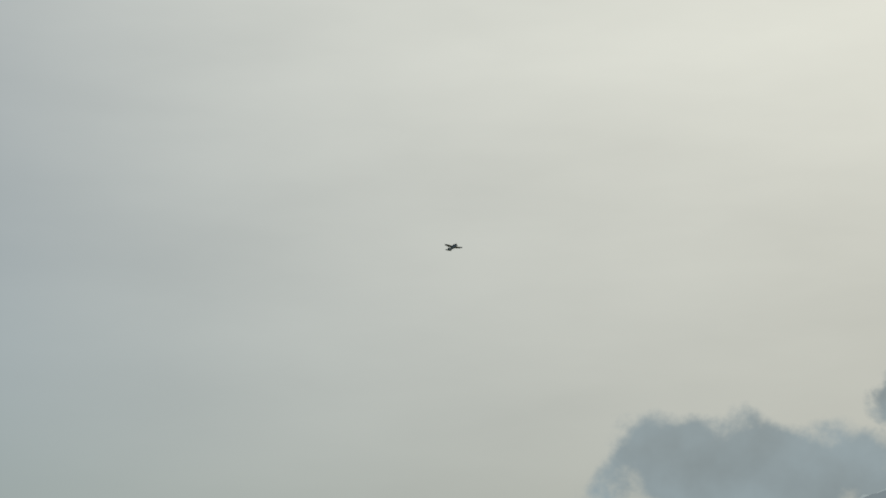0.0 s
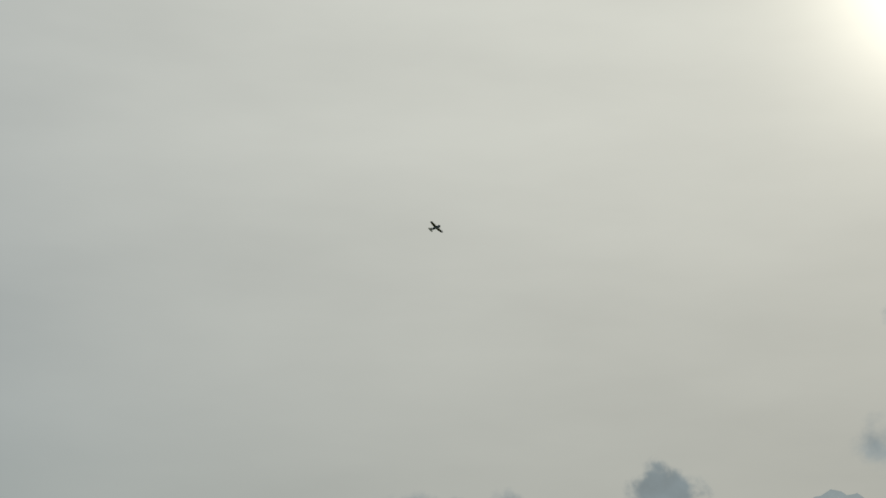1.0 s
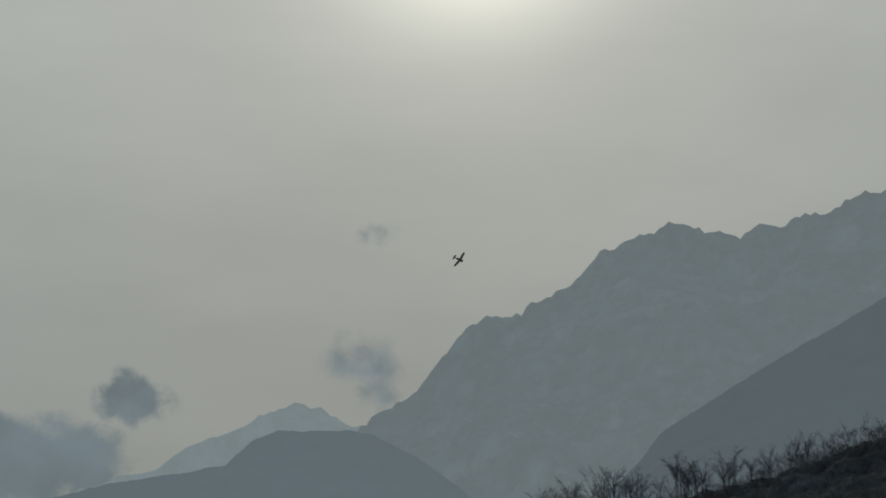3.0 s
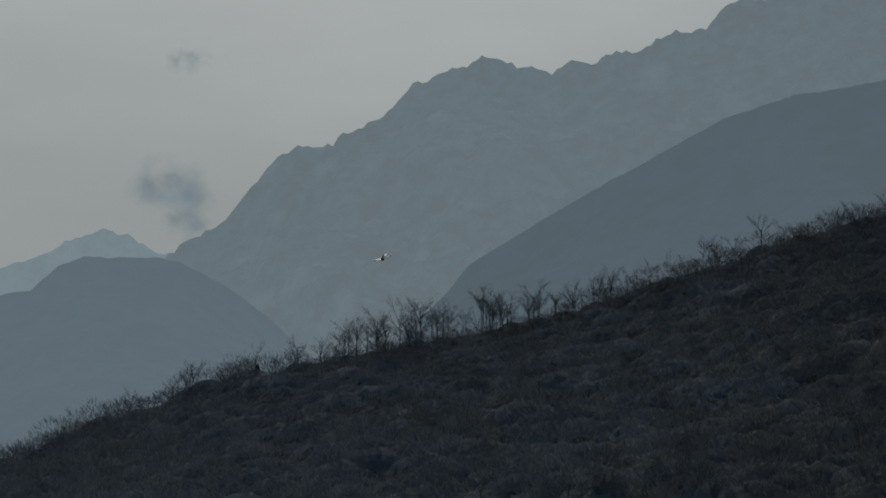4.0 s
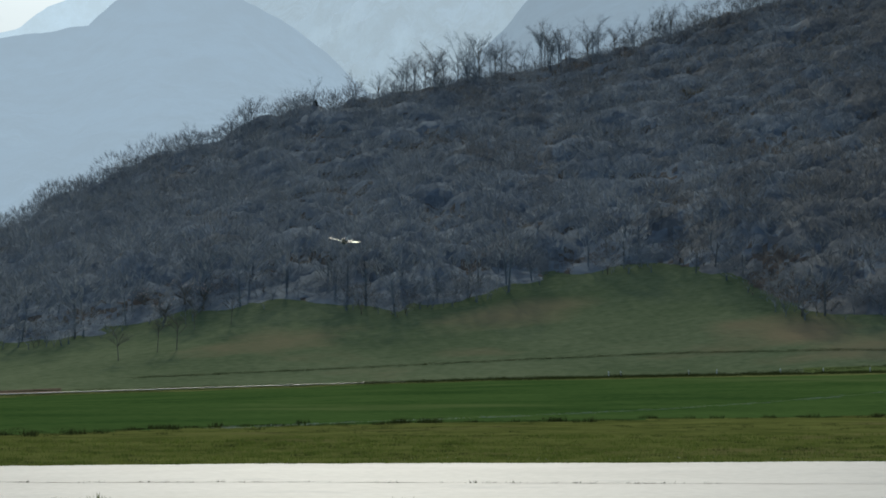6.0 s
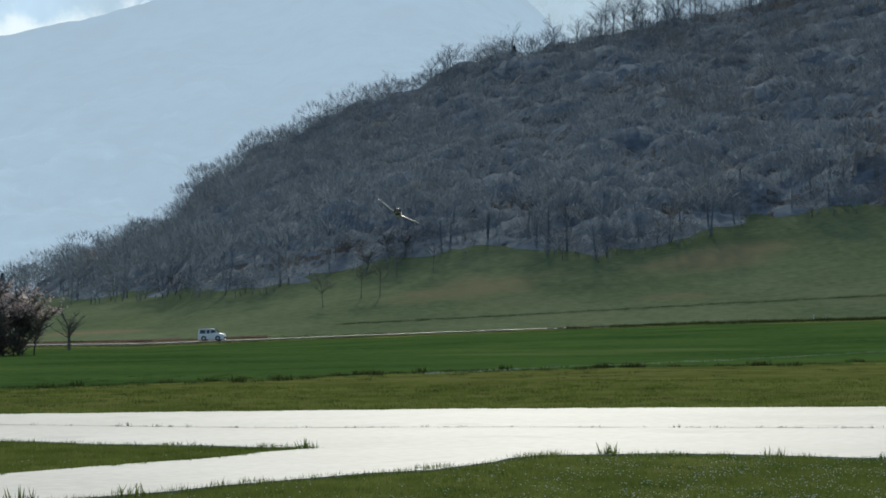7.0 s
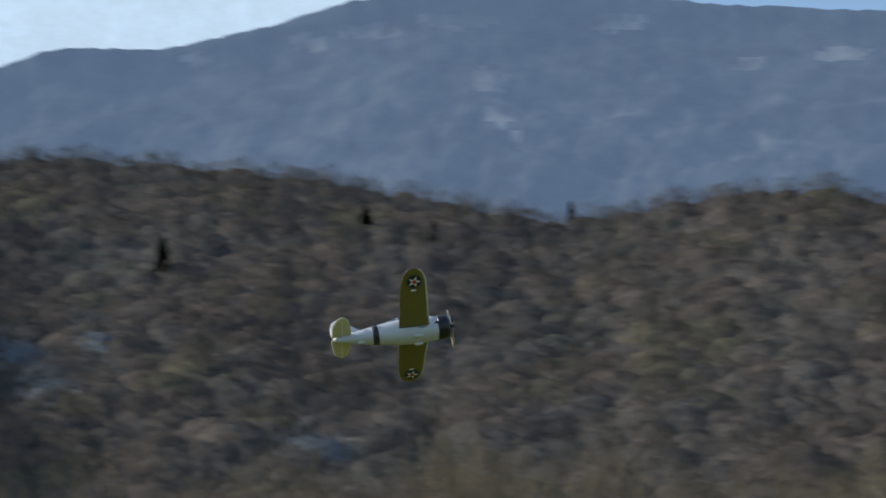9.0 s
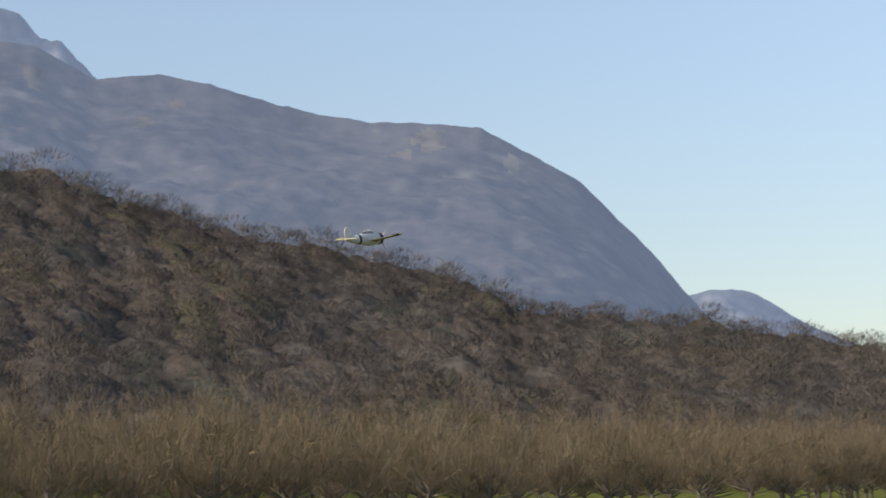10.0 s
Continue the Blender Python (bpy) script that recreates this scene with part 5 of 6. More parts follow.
def marker_post():
    ob = new("marker_post")
    part("post", loft([[(0.09 * math.cos(t), 0.06 * math.sin(t), z) for t in [2 * math.pi * q / 8 for q in range(8)]] for z in (-0.2, 0.6, 0.66)] +
                      [[(0.05 * math.cos(t), 0.03 * math.sin(t), 0.69) for t in [2 * math.pi * q / 8 for q in range(8)]]]), POST, ob)
    part("band", loft([[(0.1 * math.cos(t), 0.07 * math.sin(t), z) for t in [2 * math.pi * q / 8 for q in range(8)]] for z in (0.40, 0.47)]), DARKBAND, ob)
    return tagged(ob, "short white roadside marker post in grass", "post", "roadside marker posts")


first = marker_post()
for k, az in enumerate((31.2, 31.55, 33.5, 34.3, 36.1, 37.3, 38.6, 40.65, 41.7)):
    r = 234 / math.cos(radians(az - 25))
    p = at(az, r)
    m = pose(p.x, p.y, on_ground(p.x, p.y) + 0.02, 0, 0, 25 + 7 * k)
    if k == 0:
        first.matrix_basis = m
    else:
        copy_thing(first, m)


def tufts(name, spots, mat, label, blades=26, seed=3):
    """Clumps of grass blades in one mesh. spots: x, y, z, radius, height."""
    rng = np.random.RandomState(seed)
    v = []
    for x, y, z, rad, h in spots:
        a, q = rng.uniform(0, 6.283, blades), rad * np.sqrt(rng.uniform(0, 1, blades))
        bx, by = x + q * np.cos(a), y + q * np.sin(a)
        th = rng.uniform(0, 6.283, blades)
        w = h * rng.uniform(0.05, 0.10, blades)
        hh = h * rng.uniform(0.5, 1.1, blades)
        lx, ly = rng.normal(0, 0.3, blades) * hh, rng.normal(0, 0.3, blades) * hh
        v.append(np.stack([np.stack([bx - w * np.cos(th), by - w * np.sin(th), np.full(blades, z - 0.01)], 1),
                           np.stack([bx + w * np.cos(th), by + w * np.sin(th), np.full(blades, z - 0.01)], 1),
                           np.stack([bx + lx, by + ly, z + hh], 1)], 1))
    v = np.concatenate(v).reshape(-1, 3)
    ob = tri_object(name, v, np.arange(len(v)).reshape(-1, 3), [mat], np.zeros(len(v) // 3))
    return tagged(ob, label, "grass", kind="stuff")


BLADES = material("grass blades", (0.055, 0.09, 0.016), (0.135, 0.165, 0.040), 0.9, 0.8, specular=0.1, through_light=0.4)
DRY = material("dark weeds", (0.028, 0.040, 0.014), (0.060, 0.070, 0.026), 0.5, 0.9, specular=0.0, through_light=0.2)
PETAL_AND_GLINT = plain("white of daisies and crop glints", (0.62, 0.60, 0.50), 0.9)


def inside(x, y, poly):
    hit = False
    for (x0, y0), (x1, y1) in zip(poly, poly[1:] + poly[:1]):
        if (y0 > y) != (y1 > y) and x < (x1 - x0) * (y - y0) / (y1 - y0) + x0:
            hit = not hit
    return hit


def p0(az, r):
    return az * 1.7 + 2.3 * math.sin(r * 1.9) + r * 0.8


def build_grass():
    rng = random.Random(21)
    near, edge, flowers = [], [], []
    while len(near) < 8000:
        az, r = rng.uniform(5, 42), rng.uniform(17.5, 34) if rng.random() < 0.75 else rng.uniform(34, 60)
        p = at(az, r)
        if inside(p.x, p.y, RUNWAY):
            continue
        near.append((p.x, p.y, 0.0, 0.22, rng.uniform(0.03, 0.075) * (1.0 if r < 34 else 1.5)))
    tufts("lawn_grass", near, BLADES, "short uneven lawn grass beside the runway", 18, 5)
    # longer growth along the concrete border
    pts = RUNWAY
    for (x0, y0), (x1, y1) in zip(pts, pts[1:] + pts[:1]):
        d = math.hypot(x1 - x0, y1 - y0)
        for q in range(int(min(d, 60) / 0.16)):
            t = rng.random()
            x, y = x0 + (x1 - x0) * t, y0 + (y1 - y0) * t
            if y < 18 or abs(x) > 35:
                continue
            edge.append((x + rng.uniform(-0.15, 0.15), y + rng.uniform(-0.15, 0.15), 0.0, 0.14, rng.uniform(0.04, 0.10) * (2.0 if rng.random() < 0.05 else 1)))
    tufts("border_grass", edge, BLADES, "longer ragged grass along the concrete border", 22, 6)
    # weeds in the seam and at the far border of the lawn
    weeds = []
    for q in range(80):
        t = rng.random()
        x = 3.5 + 15 * t
        y = float(np.interp(x, [3.5, 5.2, 8.8, 12.6, 16.7, 18.5], [38.2, 36.6, 32.8, 30.5, 27.3, 26.0]))
        weeds.append((x, y + rng.uniform(-0.05, 0.05), 0.02, rng.uniform(0.03, 0.14), rng.uniform(0.02, 0.05 if rng.random() < 0.85 else 0.12)))
    tufts("seam_weeds", weeds, DRY, "dark weeds in the joint of the runway", 14, 7)
    rough = []
    for q in range(420):
        az = rng.uniform(5, 42)
        r = float(np.interp(az, LAWN_AZ, LAWN_R)) + rng.gauss(0, 1.2)
        p = at(az, r)
        big = rng.random() < 0.14
        rough.append((p.x, p.y, on_ground(p.x, p.y), 0.3 if big else 0.35, rng.uniform(0.12, 0.24) if big else rng.uniform(0.04, 0.10)))
    for q in range(700):
        az, r = rng.uniform(5, 42), rng.uniform(42, 76)
        p = at(az, r)
        rough.append((p.x, p.y, 0.0, 0.3, rng.uniform(0.03, 0.08)))
    for az in (25.2, 26.0):
        p = at(az, 77.5)
        for _ in range(3):
            rough.append((p.x + rng.uniform(-0.3, 0.3), p.y, on_ground(p.x, p.y), 0.4, 0.26))
    tufts("field_weeds", rough, DRY, "dark rough grass clumps along the field border", 40, 8)
    hedge = []
    for q in range(2400):
        az = rng.uniform(6, 44)
        road = 240 / math.cos(radians(az - 25))
        r = rng.choice((road - 28 + rng.gauss(0, 3.0), road - 9 + rng.gauss(0, 1.8), road + 34 + rng.gauss(0, 0.5)))
        p = at(az, r)
        hedge.append((p.x, p.y, on_ground(p.x, p.y) + 0.02, 1.0, rng.uniform(0.06, 0.2) * (1.7 if r > road or az > 26 and rng.random() < 0.5 else 1)))
    bearings = np.arange(17.0, 43.0, 0.5)
    reach = np.arange(262.0, 325.0, 0.5)
    wanted = np.interp(bearings, [17.5, 18, 33, 42], [0.10, 0.12, 0.73, 0.80])
    border = [reach[np.argmin(np.abs(elevation(np.full(reach.shape, b), reach) - e))] for b, e in zip(bearings, wanted)]
    border = np.convolve(np.pad(border, 3, mode="edge"), np.ones(7) / 7, mode="valid")
    for q in range(1100):
        az = rng.uniform(17.5, 42)
        r = float(np.interp(az, bearings, border)) + rng.gauss(0, 0.5)
        p = at(az, r)
        hedge.append((p.x, p.y, on_ground(p.x, p.y), 0.8, rng.uniform(0.08, 0.26)))
    for q in range(700):
        az = 24 + 20 * rng.random() ** 0.7
        p = at(az, 240 / math.cos(radians(az - 25)) - 10 + rng.gauss(0, 3))
        hedge.append((p.x, p.y, on_ground(p.x, p.y), 1.0, rng.uniform(0.2, 0.5)))
    tufts("ditch_growth", hedge, DRY, "dark rough growth along ditches and field borders", 22, 9)
    # white tufts stand in for the glints of a line across the crop
    white = []
    for q in range(420):
        t = rng.random()
        x, y = 24 + 64 * t + rng.gauss(0, 0.3), 67.5 + 41.3 * t + rng.gauss(0, 0.3)
        white.append((x, y, on_ground(x, y), 0.3, rng.uniform(0.04, 0.10)))
    tufts("glint_tufts", white, PETAL_AND_GLINT, "small white tufts drawn for a glistening line in the crop", 9, 12)
    # daisies
    v, f = [], []
    k = 0
    while k < 2300:
        az, r = rng.uniform(6, 38), rng.uniform(18.5, 26) if rng.random() < 0.85 else rng.uniform(26, 42)
        if rng.random() > 0.12 + 0.88 * smooth(17, 30, az) or math.sin(p0(az, r)) < rng.uniform(-1.0, 0.6):
            continue
        p = at(az, r)
        if inside(p.x, p.y, RUNWAY):
            continue
        s, z = rng.uniform(0.005, 0.010), rng.uniform(0.035, 0.075)
        b = len(v)
        tx, ty = rng.uniform(-0.6, 0.6), rng.uniform(-0.6, 0.6)
        for q in range(6):
            c, d = s * math.cos(q * 1.047), s * math.sin(q * 1.047)
            v.append((p.x + c, p.y + d, z + c * tx + d * ty))
        v.append((p.x, p.y, z + 0.006))
        for q in range(6):
            f.append((b + q, b + (q + 1) % 6, b + 6))
        k += 1
    ob = mesh_object("daisies", v, f, [PETAL_AND_GLINT])
    tagged(ob, "scattered white daisies in the lawn", "flowers", kind="stuff")


build_grass()


# ---- trees that stand apart ----
def top_range(az, el_top, tall, lo, hi):
    """The distance at which a tree of that height reaches up to that elevation."""
    best = min(((abs(math.degrees(math.atan2(float(height(az, r)) + tall - 1.7, r)) - el_top), r) for r in range(lo, hi, 6)))
    return best[1]


def lone_tree(name, az, r, tall, wide, seed, mats, label, limbs=22, twigs=900, width=0.008, blossom=0, stems=1, low=0.45):
    rng = random.Random(seed)
    ob = new(name)
    trunk, crown, petals = [], [], []
    for _ in range(stems):
        base = Vector((rng.uniform(-0.5, 0.5) * (stems > 1) * wide * 0.6, rng.uniform(-0.3, 0.3) * (stems > 1) * wide * 0.6, -0.15))
        top = base + Vector((rng.uniform(-0.06, 0.06) * tall, rng.uniform(-0.06, 0.06) * tall, tall * 0.42))
        stem(trunk, base, top - base, 0.030 * tall / math.sqrt(stems), 0.018 * tall / math.sqrt(stems), 6)
        tips = []
        for q in range(limbs // stems):
            th = rng.uniform(0, 6.283)
            p = base + (top - base) * rng.uniform(low, 1.0)
            d = Vector((math.cos(th) * wide * 0.38, math.sin(th) * wide * 0.38, tall * rng.uniform(0.10, 0.42))) * rng.uniform(0.6, 1.1)
            stem(trunk, p, d, 0.011 * tall / math.sqrt(stems), 0.003 * tall, 4)
            tips.append((p, d))
        for q in range(twigs // stems):
            p, d = rng.choice(tips)
            a = p + d * rng.uniform(0.25 if low > 0.3 else 0.0, 1.0)
            th = rng.uniform(0, 6.283)
            e = Vector((math.cos(th) * wide * 0.16, math.sin(th) * wide * 0.16, tall * rng.uniform(-0.03, 0.15))) * rng.uniform(0.4, 1.2)
            sliver(crown, a, e, width * tall * rng.uniform(0.6, 1.4), rng)
            if blossom and a.z > tall * 0.40 and rng.random() < blossom:
                sliver(petals, a + e * rng.uniform(0.5, 1), Vector((rng.uniform(-0.2, 0.2), rng.uniform(-0.2, 0.2), rng.uniform(-0.2, 0.2))), 0.26, rng)
    for nm, tri, mt, lb in (("trunk", trunk, BARK, ""), ("crown", crown, mats, ""), ("blossom", petals, BLOSSOM, "pale pink blossom")):
        if tri:
            v = np.array([tuple(p) for t in tri for p in t])
            o = tri_object(nm, v, np.arange(len(v)).reshape(-1, 3), [mt], np.zeros(len(tri)))
            o.parent = ob
            if lb:
                tagged(o, lb)
    p = at(az, r)
    ob.location = (p.x, p.y, on_ground(p.x, p.y))
    return tagged(ob, label, "tree")


def ridge_tree(az, r, tall, wide, seed, twig=TWIGS[0]):
    ob = new("ridge_tree")
    wood, fine = branch_out(random.Random(seed), tall, wide, 7, 7, 9, random.Random(seed).uniform(0.42, 0.62), 1.0)
    for nm, tri, mt in (("trunk", wood, BARK), ("crown", fine, twig)):
        v = np.array([tuple(p) for t in tri for p in t])
        tri_object(nm, v, np.arange(len(v)).reshape(-1, 3), [mt], np.zeros(len(tri))).parent = ob
    p = at(az, r)
    ob.location = (p.x, p.y, on_ground(p.x, p.y))
    return tagged(ob, "tall bare tree standing clear on the ridge", "tree")


BLOSSOM = material("pale pink blossom", (0.42, 0.34, 0.33), (0.58, 0.48, 0.46), 0.6, 0.9, specular=0.0, through_light=0.3)
lone_tree("blossom_tree", 8.35, 150, 6.8, 5.2, 3, TWIGS[4], "small dark tree with pale blossom at the field border", 70, 4200, 0.010, 1.0, 10, 0.02)
lone_tree("blossom_tree", 7.25, 146, 7.2, 5.6, 4, TWIGS[4], "small dark tree with pale blossom at the field border", 70, 4200, 0.010, 1.0, 10, 0.02)
lone_tree("field_shrub", 6.2, 143, 6.2, 5.6, 5, TWIGS[3], "dense dark shrub at the field border", 70, 5000, 0.012, 0.1, 10, 0.02)
lone_tree("field_tree", 9.85, 186, 5.6, 4.0, 6, TWIGS[3], "bare gnarled tree beside the field road", 16, 420, 0.006)
lone_tree("hill_tree", 12.6, 610, 13, 14, 7, TWIGS[0], "broad bare tree at the end of the ridge", 24, 900, 0.005)
lone_tree("hill_tree", 11.6, 600, 8, 7, 8, TWIGS[0], "small bare tree at the end of the ridge", 16, 500, 0.006)
for q, (az, h, w) in enumerate(((27.55, 23, 13), (28.0, 19, 9), (29.6, 20, 13), (30.75, 20, 13), (31.5, 17, 10), (24.6, 16, 10), (25.6, 17, 10), (26.5, 17, 9), (33.1, 18, 11))):
    ridge_tree(az, float(np.interp(az, RIDGE_AZ, RIDGE_R)) - 6, h, w, 40 + q)
lone_tree("budding_tree", 33.8, 560, 11, 10, 71, TWIGS[2], "yellow-green budding tree among bare woods", 20, 1200, 0.010)
lone_tree("budding_tree", 52.0, 560, 11, 8, 72, TWIGS[2], "yellow-green budding tree among bare woods", 20, 1200, 0.010)


for q, (az, el, h) in enumerate(((17.8, 3.1, 7), (19.0, 3.3, 8), (19.5, 3.15, 7), (18.4, 2.6, 6), (24.2, 4.6, 7), (40.2, 6.2, 8))):
    lone_tree("slope_tree", az, top_range(az, el, h, 300, 640), h, h * 0.9, 130 + q, TWIGS[5], "small bare tree with pale blossom on the wooded slope", 20, 500, 0.008, 0.16)
for q, (az, el, h, w) in enumerate(((18.75, 2.2, 7.5, 5.5), (19.25, 2.5, 6.5, 5), (18.2, 1.9, 6, 5), (20.3, 2.6, 6, 5), (17.1, 1.9, 7, 5))):
    wide_tree = ridge_tree(az, top_range(az, el, h, 262, 420), h, w, 150 + q, TWIGS[3])
    tagged(wide_tree, "dark bare tree scattered on the meadow slope", "tree")


def conifer(az, r, tall, wide, seed):
    rng = random.Random(seed)
    ob = new("conifer")
    tri, tr = [], []
    stem(tr, Vector((0, 0, -0.2)), Vector((0, 0, tall * 0.95)), 0.018 * tall, 0.004 * tall, 6)
    for q in range(520):
        u = rng.random() ** 0.8
        z = tall * (0.10 + 0.90 * u)
        rad = wide / 2 * (1 - u) ** 0.8 * rng.uniform(0.75, 1.1) + 0.15
        th = rng.uniform(0, 6.283)
        p = Vector((math.cos(th) * rad * 0.15, math.sin(th) * rad * 0.15, z))
        d = Vector((math.cos(th) * rad, math.sin(th) * rad, -0.12 * rad + rng.uniform(-0.2, 0.2)))
        side = Vector((-math.sin(th), math.cos(th), rng.uniform(-0.5, 0.5))) * 0.055 * tall
        tri.append((p, p + d * 0.75 - side, p + d))
        tri.append((p, p + d, p + d * 0.75 + side))
    for nm, t3, mt in (("trunk", tr, BARK), ("crown", tri, CONIFER)):
        v = np.array([tuple(p) for t in t3 for p in t])
        o = tri_object(nm, v, np.arange(len(v)).reshape(-1, 3), [mt], np.zeros(len(t3)))
        o.parent = ob
    p = at(az, r)
    ob.location = (p.x, p.y, on_ground(p.x, p.y))
    return tagged(ob, "dark green conifer among bare trees", "conifer")


for q, (az, el, h, w) in enumerate(((22.75, 8.55, 8, 4), (61.75, 14.45, 12, 6), (59.6, 11.6, 12, 7), (78.2, 15.6, 13, 6), (79.4, 13.8, 14, 6), (92.0, 13.4, 11, 7), (86.0, 12.5, 14, 7),
                                     (98.1, 13.8, 12, 5), (94.0, 13.0, 11, 5), (126.6, 10.3, 9, 5), (72.0, 14.0, 13, 6), (8.0, 2.2, 9, 5))):
    conifer(az, top_range(az, el, h, 330, 735), h, w, 90 + q)


# ---- houses on the low end of the hill ----
PLASTER = material("grey-beige plaster", (0.20, 0.18, 0.16), (0.27, 0.245, 0.215), 0.5, 0.9, specular=0.1)
TILES = material("weathered roof tiles", (0.13, 0.075, 0.055), (0.20, 0.12, 0.09), 0.8, 0.7, 0.4, 6.0, specular=0.3)


def house(az, r, w, d, h, turn, label):
    ob = new("house")
    v = [(-w, -d, -1.5), (w, -d, -1.5), (w, d, -1.5), (-w, d, -1.5), (-w, -d, h), (w, -d, h), (w, d, h), (-w, d, h), (-w, 0, h + d * 0.55), (w, 0, h + d * 0.55)]
    part("wall", (v, [(0, 1, 5, 4), (2, 3, 7, 6), (1, 2, 6, 9, 5), (3, 0, 4, 8, 7), (3, 2, 1, 0), (4, 5, 9, 8), (6, 7, 8, 9)]), PLASTER, ob)
    for s in (1, -1):
        e, rz = 0.5, h + d * 0.55
        a = [(-w - e, s * (d + e), h - 0.3 * 0.55 - 0.02), (w + e, s * (d + e), h - 0.3 * 0.55 - 0.02), (w + e, 0, rz + 0.05), (-w - e, 0, rz + 0.05)]
        b = [(x, y, z + 0.22) for x, y, z in a]
        part("roof", (a + b, [(3, 2, 1, 0), (4, 5, 6, 7), (0, 1, 5, 4), (1, 2, 6, 5), (2, 3, 7, 6), (3, 0, 4, 7)]), TILES, ob)
        for x in (-w * 0.5, w * 0.45):
            y0, y1 = s * (d + 0.03), s * (d - 0.1)
            c = [(x - 0.5, y0, 1.0), (x + 0.5, y0, 1.0), (x + 0.5, y0, 2.3), (x - 0.5, y0, 2.3), (x - 0.5, y1, 1.0), (x + 0.5, y1, 1.0), (x + 0.5, y1, 2.3), (x - 0.5, y1, 2.3)]
            part("window", (c, [(0, 1, 2, 3), (7, 6, 5, 4), (0, 4, 5, 1), (1, 5, 6, 2), (2, 6, 7, 3), (3, 7, 4, 0)]), CAR_GLASS, ob)
    c = [(w * 0.4 + x, y, z) for z in (h, h + d * 0.55 + 1.0) for x, y in ((-0.3, -0.3), (0.3, -0.3), (0.3, 0.3), (-0.3, 0.3))]
    part("chimney", (c, [(3, 2, 1, 0), (4, 5, 6, 7), (0, 1, 5, 4), (1, 2, 6, 5), (2, 3, 7, 6), (3, 0, 4, 7)]), PLASTER, ob)
    p = at(az, r)
    ob.matrix_basis = pose(p.x, p.y, on_ground(p.x, p.y), 0, 0, turn)
    return tagged(ob, label, "house")


house(8.3, 540, 3.0, 2.0, 2.0, 35, "low house with a bright sunlit roof below the hill")
house(10.9, 570, 6.0, 4.0, 4.0, 10, "house with a tiled roof on the ridge end")
house(7.2, 500, 3.5, 2.8, 1.8, -20, "plastered house half hidden by shrubs")


# ---- movement ----
def road_pose(az, heading):
    r = 243 / math.cos(radians(az - 25))
    p = at(az, r)
    return pose(p.x, p.y, on_ground(p.x, p.y) + 0.13, 0, 0, heading)


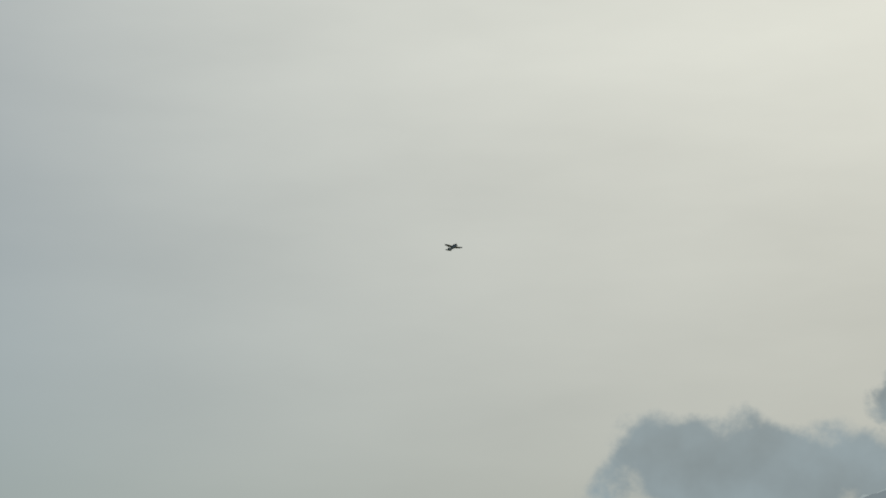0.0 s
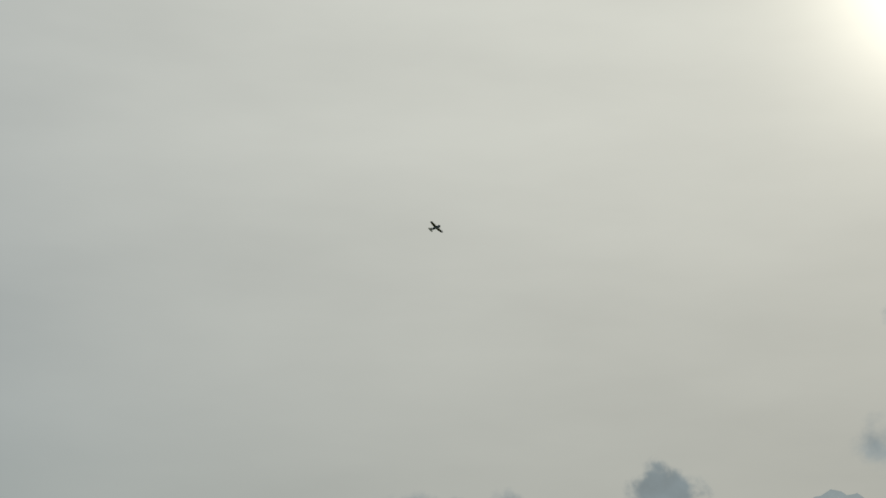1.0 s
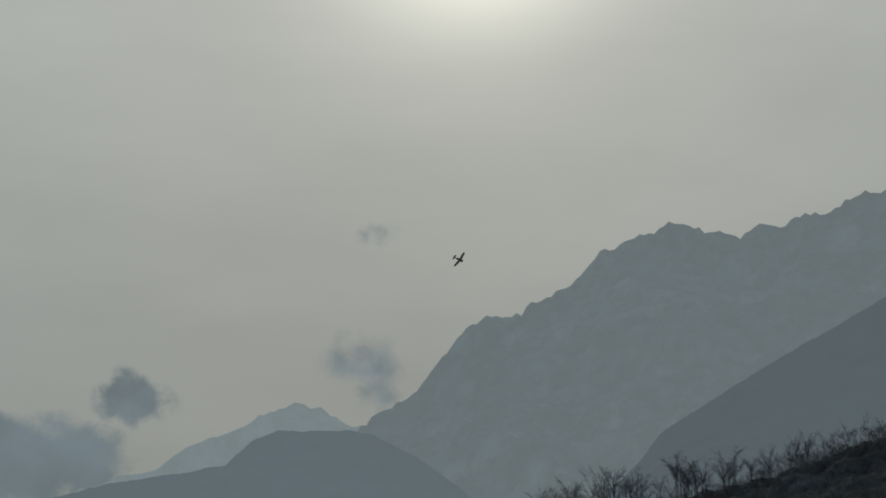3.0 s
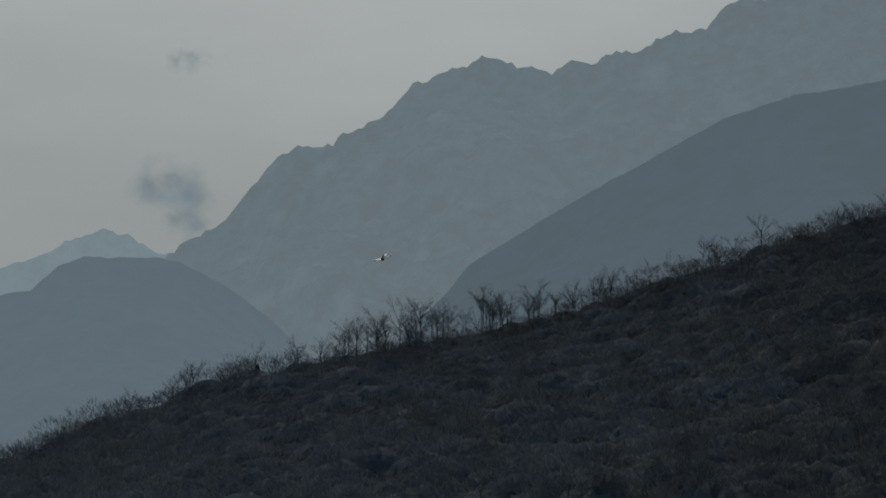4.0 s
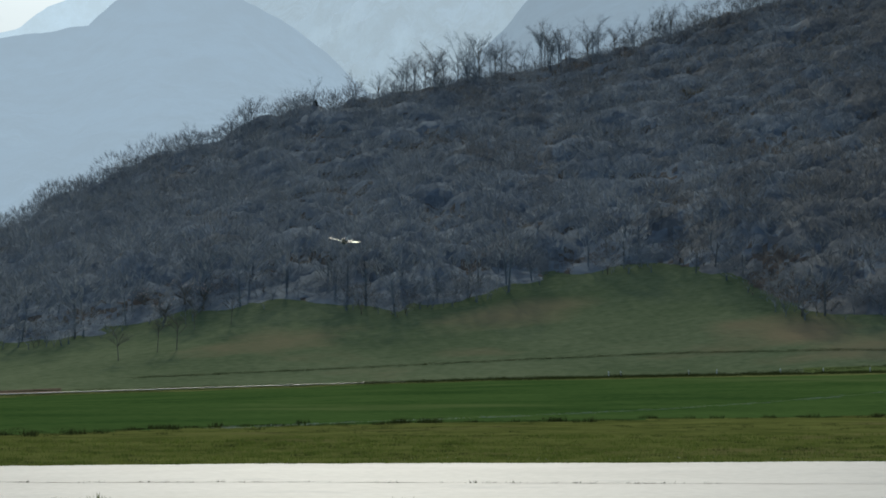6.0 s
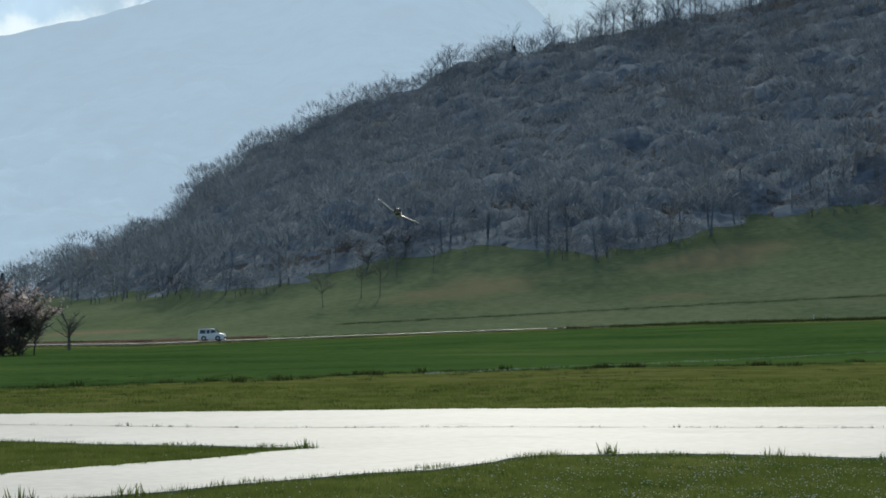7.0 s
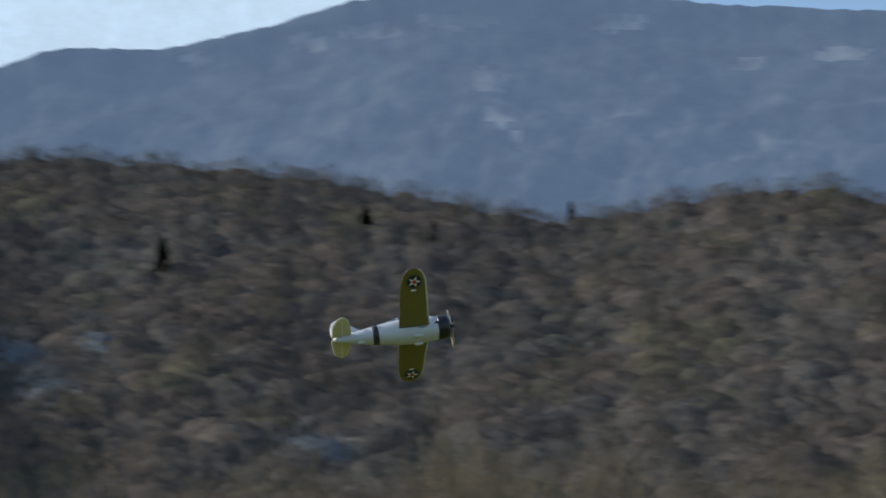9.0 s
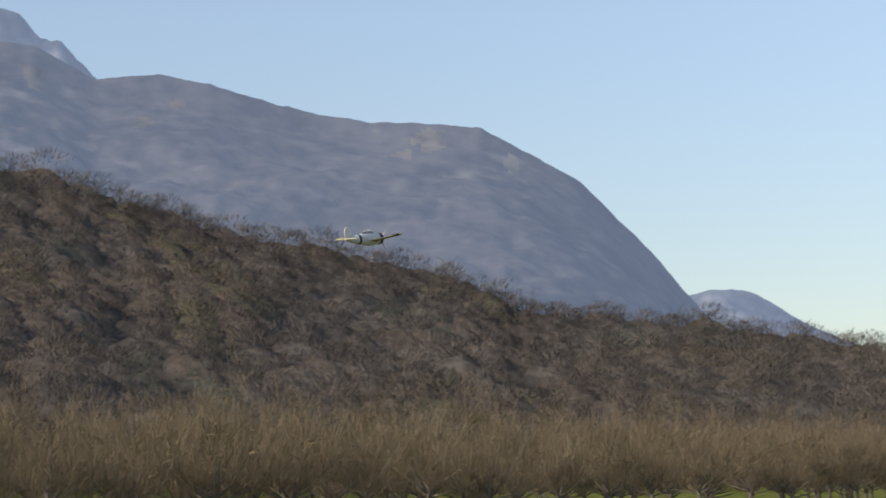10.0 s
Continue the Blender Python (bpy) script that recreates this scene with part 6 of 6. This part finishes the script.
def motions():
    walk(AIRCRAFT, [
        (0.0, pose(0.80, 144.44, 45.53, 23.2, -36.5, 46.9)),
        (0.5, pose(9.19, 152.46, 52.53, 39.4, -43.2, 36.1)),
        (1.0, pose(18.65, 158.98, 59.09, 57.5, -30.0, 23.6)),
        (1.5, pose(30.14, 164.40, 63.16, 62.6, -12.6, 19.1)),
        (2.0, pose(43.00, 167.01, 62.74, 78.2, 1.1, -4.3)),
        (2.5, pose(56.18, 164.37, 58.45, 83.1, 15.9, -23.6)),
        (3.0, pose(67.68, 158.57, 51.41, 69.1, 30.1, -64.2)),
        (4.5, pose(63.73, 120.36, 22.30, 1.7, 12.7, -129.8)),
        (5.0, pose(55.77, 109.27, 16.32, -3.6, 5.8, -122.5)),
        (5.5, pose(47.18, 97.87, 11.31, 2.0, 8.9, -126.5)),
        (6.0, pose(37.79, 86.48, 8.35, -8.7, 5.7, -122.7)),
        (6.1, pose(35.90, 84.35, 7.97, -14.3, 5.2, -122.9)),
        (7.5, pose(16.85, 45.89, 5.03, -35.4, -4.8, -102.9)),
        (8.0, pose(15.56, 29.57, 5.66, -39.8, -7.0, -94.2)),
        (8.2, pose(15.74, 23.20, 5.80, -42.9, -7.5, -92.0)),
        (8.3, pose(16.15, 20.34, 5.89, -43.0, -5.3, -92.1)),
        (8.4, pose(16.64, 17.40, 5.92, -41.4, -5.5, -89.4)),
        (8.5, pose(17.17, 14.50, 5.90, -40.0, -3.9, -88.4)),
        (8.6, pose(17.62, 11.35, 5.81, -39.7, -3.0, -85.8)),
        (8.7, pose(17.96, 8.18, 5.64, -39.1, -3.2, -83.3)),
        (8.8, pose(18.46, 5.08, 5.46, -40.4, -4.7, -84.1)),
        (8.9, pose(18.83, 1.98, 5.24, -40.6, -4.7, -86.0)),
        (9.0, pose(18.96, -1.08, 4.96, -34.2, -7.5, -85.9)),
        (9.1, pose(18.74, -3.91, 4.73, -25.9, -11.9, -83.0)),
        (9.2, pose(18.76, -6.54, 4.60, -20.2, -11.1, -83.5)),
        (9.3, pose(19.10, -9.17, 4.61, -15.5, -10.8, -83.9)),
        (9.4, pose(19.91, -12.02, 4.74, -9.3, -8.8, -83.7)),
        (9.5, pose(21.15, -15.29, 5.07, -5.4, -7.4, -79.0)),
        (9.6, pose(22.02, -18.36, 5.41, 3.5, -7.3, -80.9)),
        (9.7, pose(22.63, -21.12, 5.77, 6.5, -8.0, -81.6)),
        (9.8, pose(23.11, -24.06, 6.10, 6.0, -9.4, -82.5)),
        (10.0, pose(24.32, -30.04, 6.84, 2.2, -7.8, -88.4)),
    ])
    # the propeller turns; seen at one row each twentieth of a second
    walk(PROPELLER, [(k / 20, pose(0.405, 0, 0, 38 * (k - 180), 0, 0)) for k in range(0, 201)])
    walk(VAN, [(t, road_pose(az, -25)) for t, az in ((0.0, -3.6), (6.2, 11.9), (7.3, 14.65), (7.5, 15.15), (8.0, 16.4), (10.0, 21.4))])
    walk(RED_CAR, [(t, pose(*(at(az, 330) + Vector((0, 0, on_ground(*at(az, 330).to_2d()) + 0.02))), 0, 0, 45)) for t, az in ((0.0, 146.0), (9.6, 134.1), (10.0, 133.6))])
    walk(GREY_CAR, [(t, pose(*(at(az, 345) + Vector((0, 0, on_ground(*at(az, 345).to_2d()) + 0.02))), 0, 0, 225)) for t, az in ((0.0, 138.0), (9.8, 144.3), (10.0, 144.5))])
    walk(DARK_CAR, [(t, road_pose(az, 155)) for t, az in ((0.0, 62.0), (8.2, 44.7), (10.0, 41.0))])


motions()
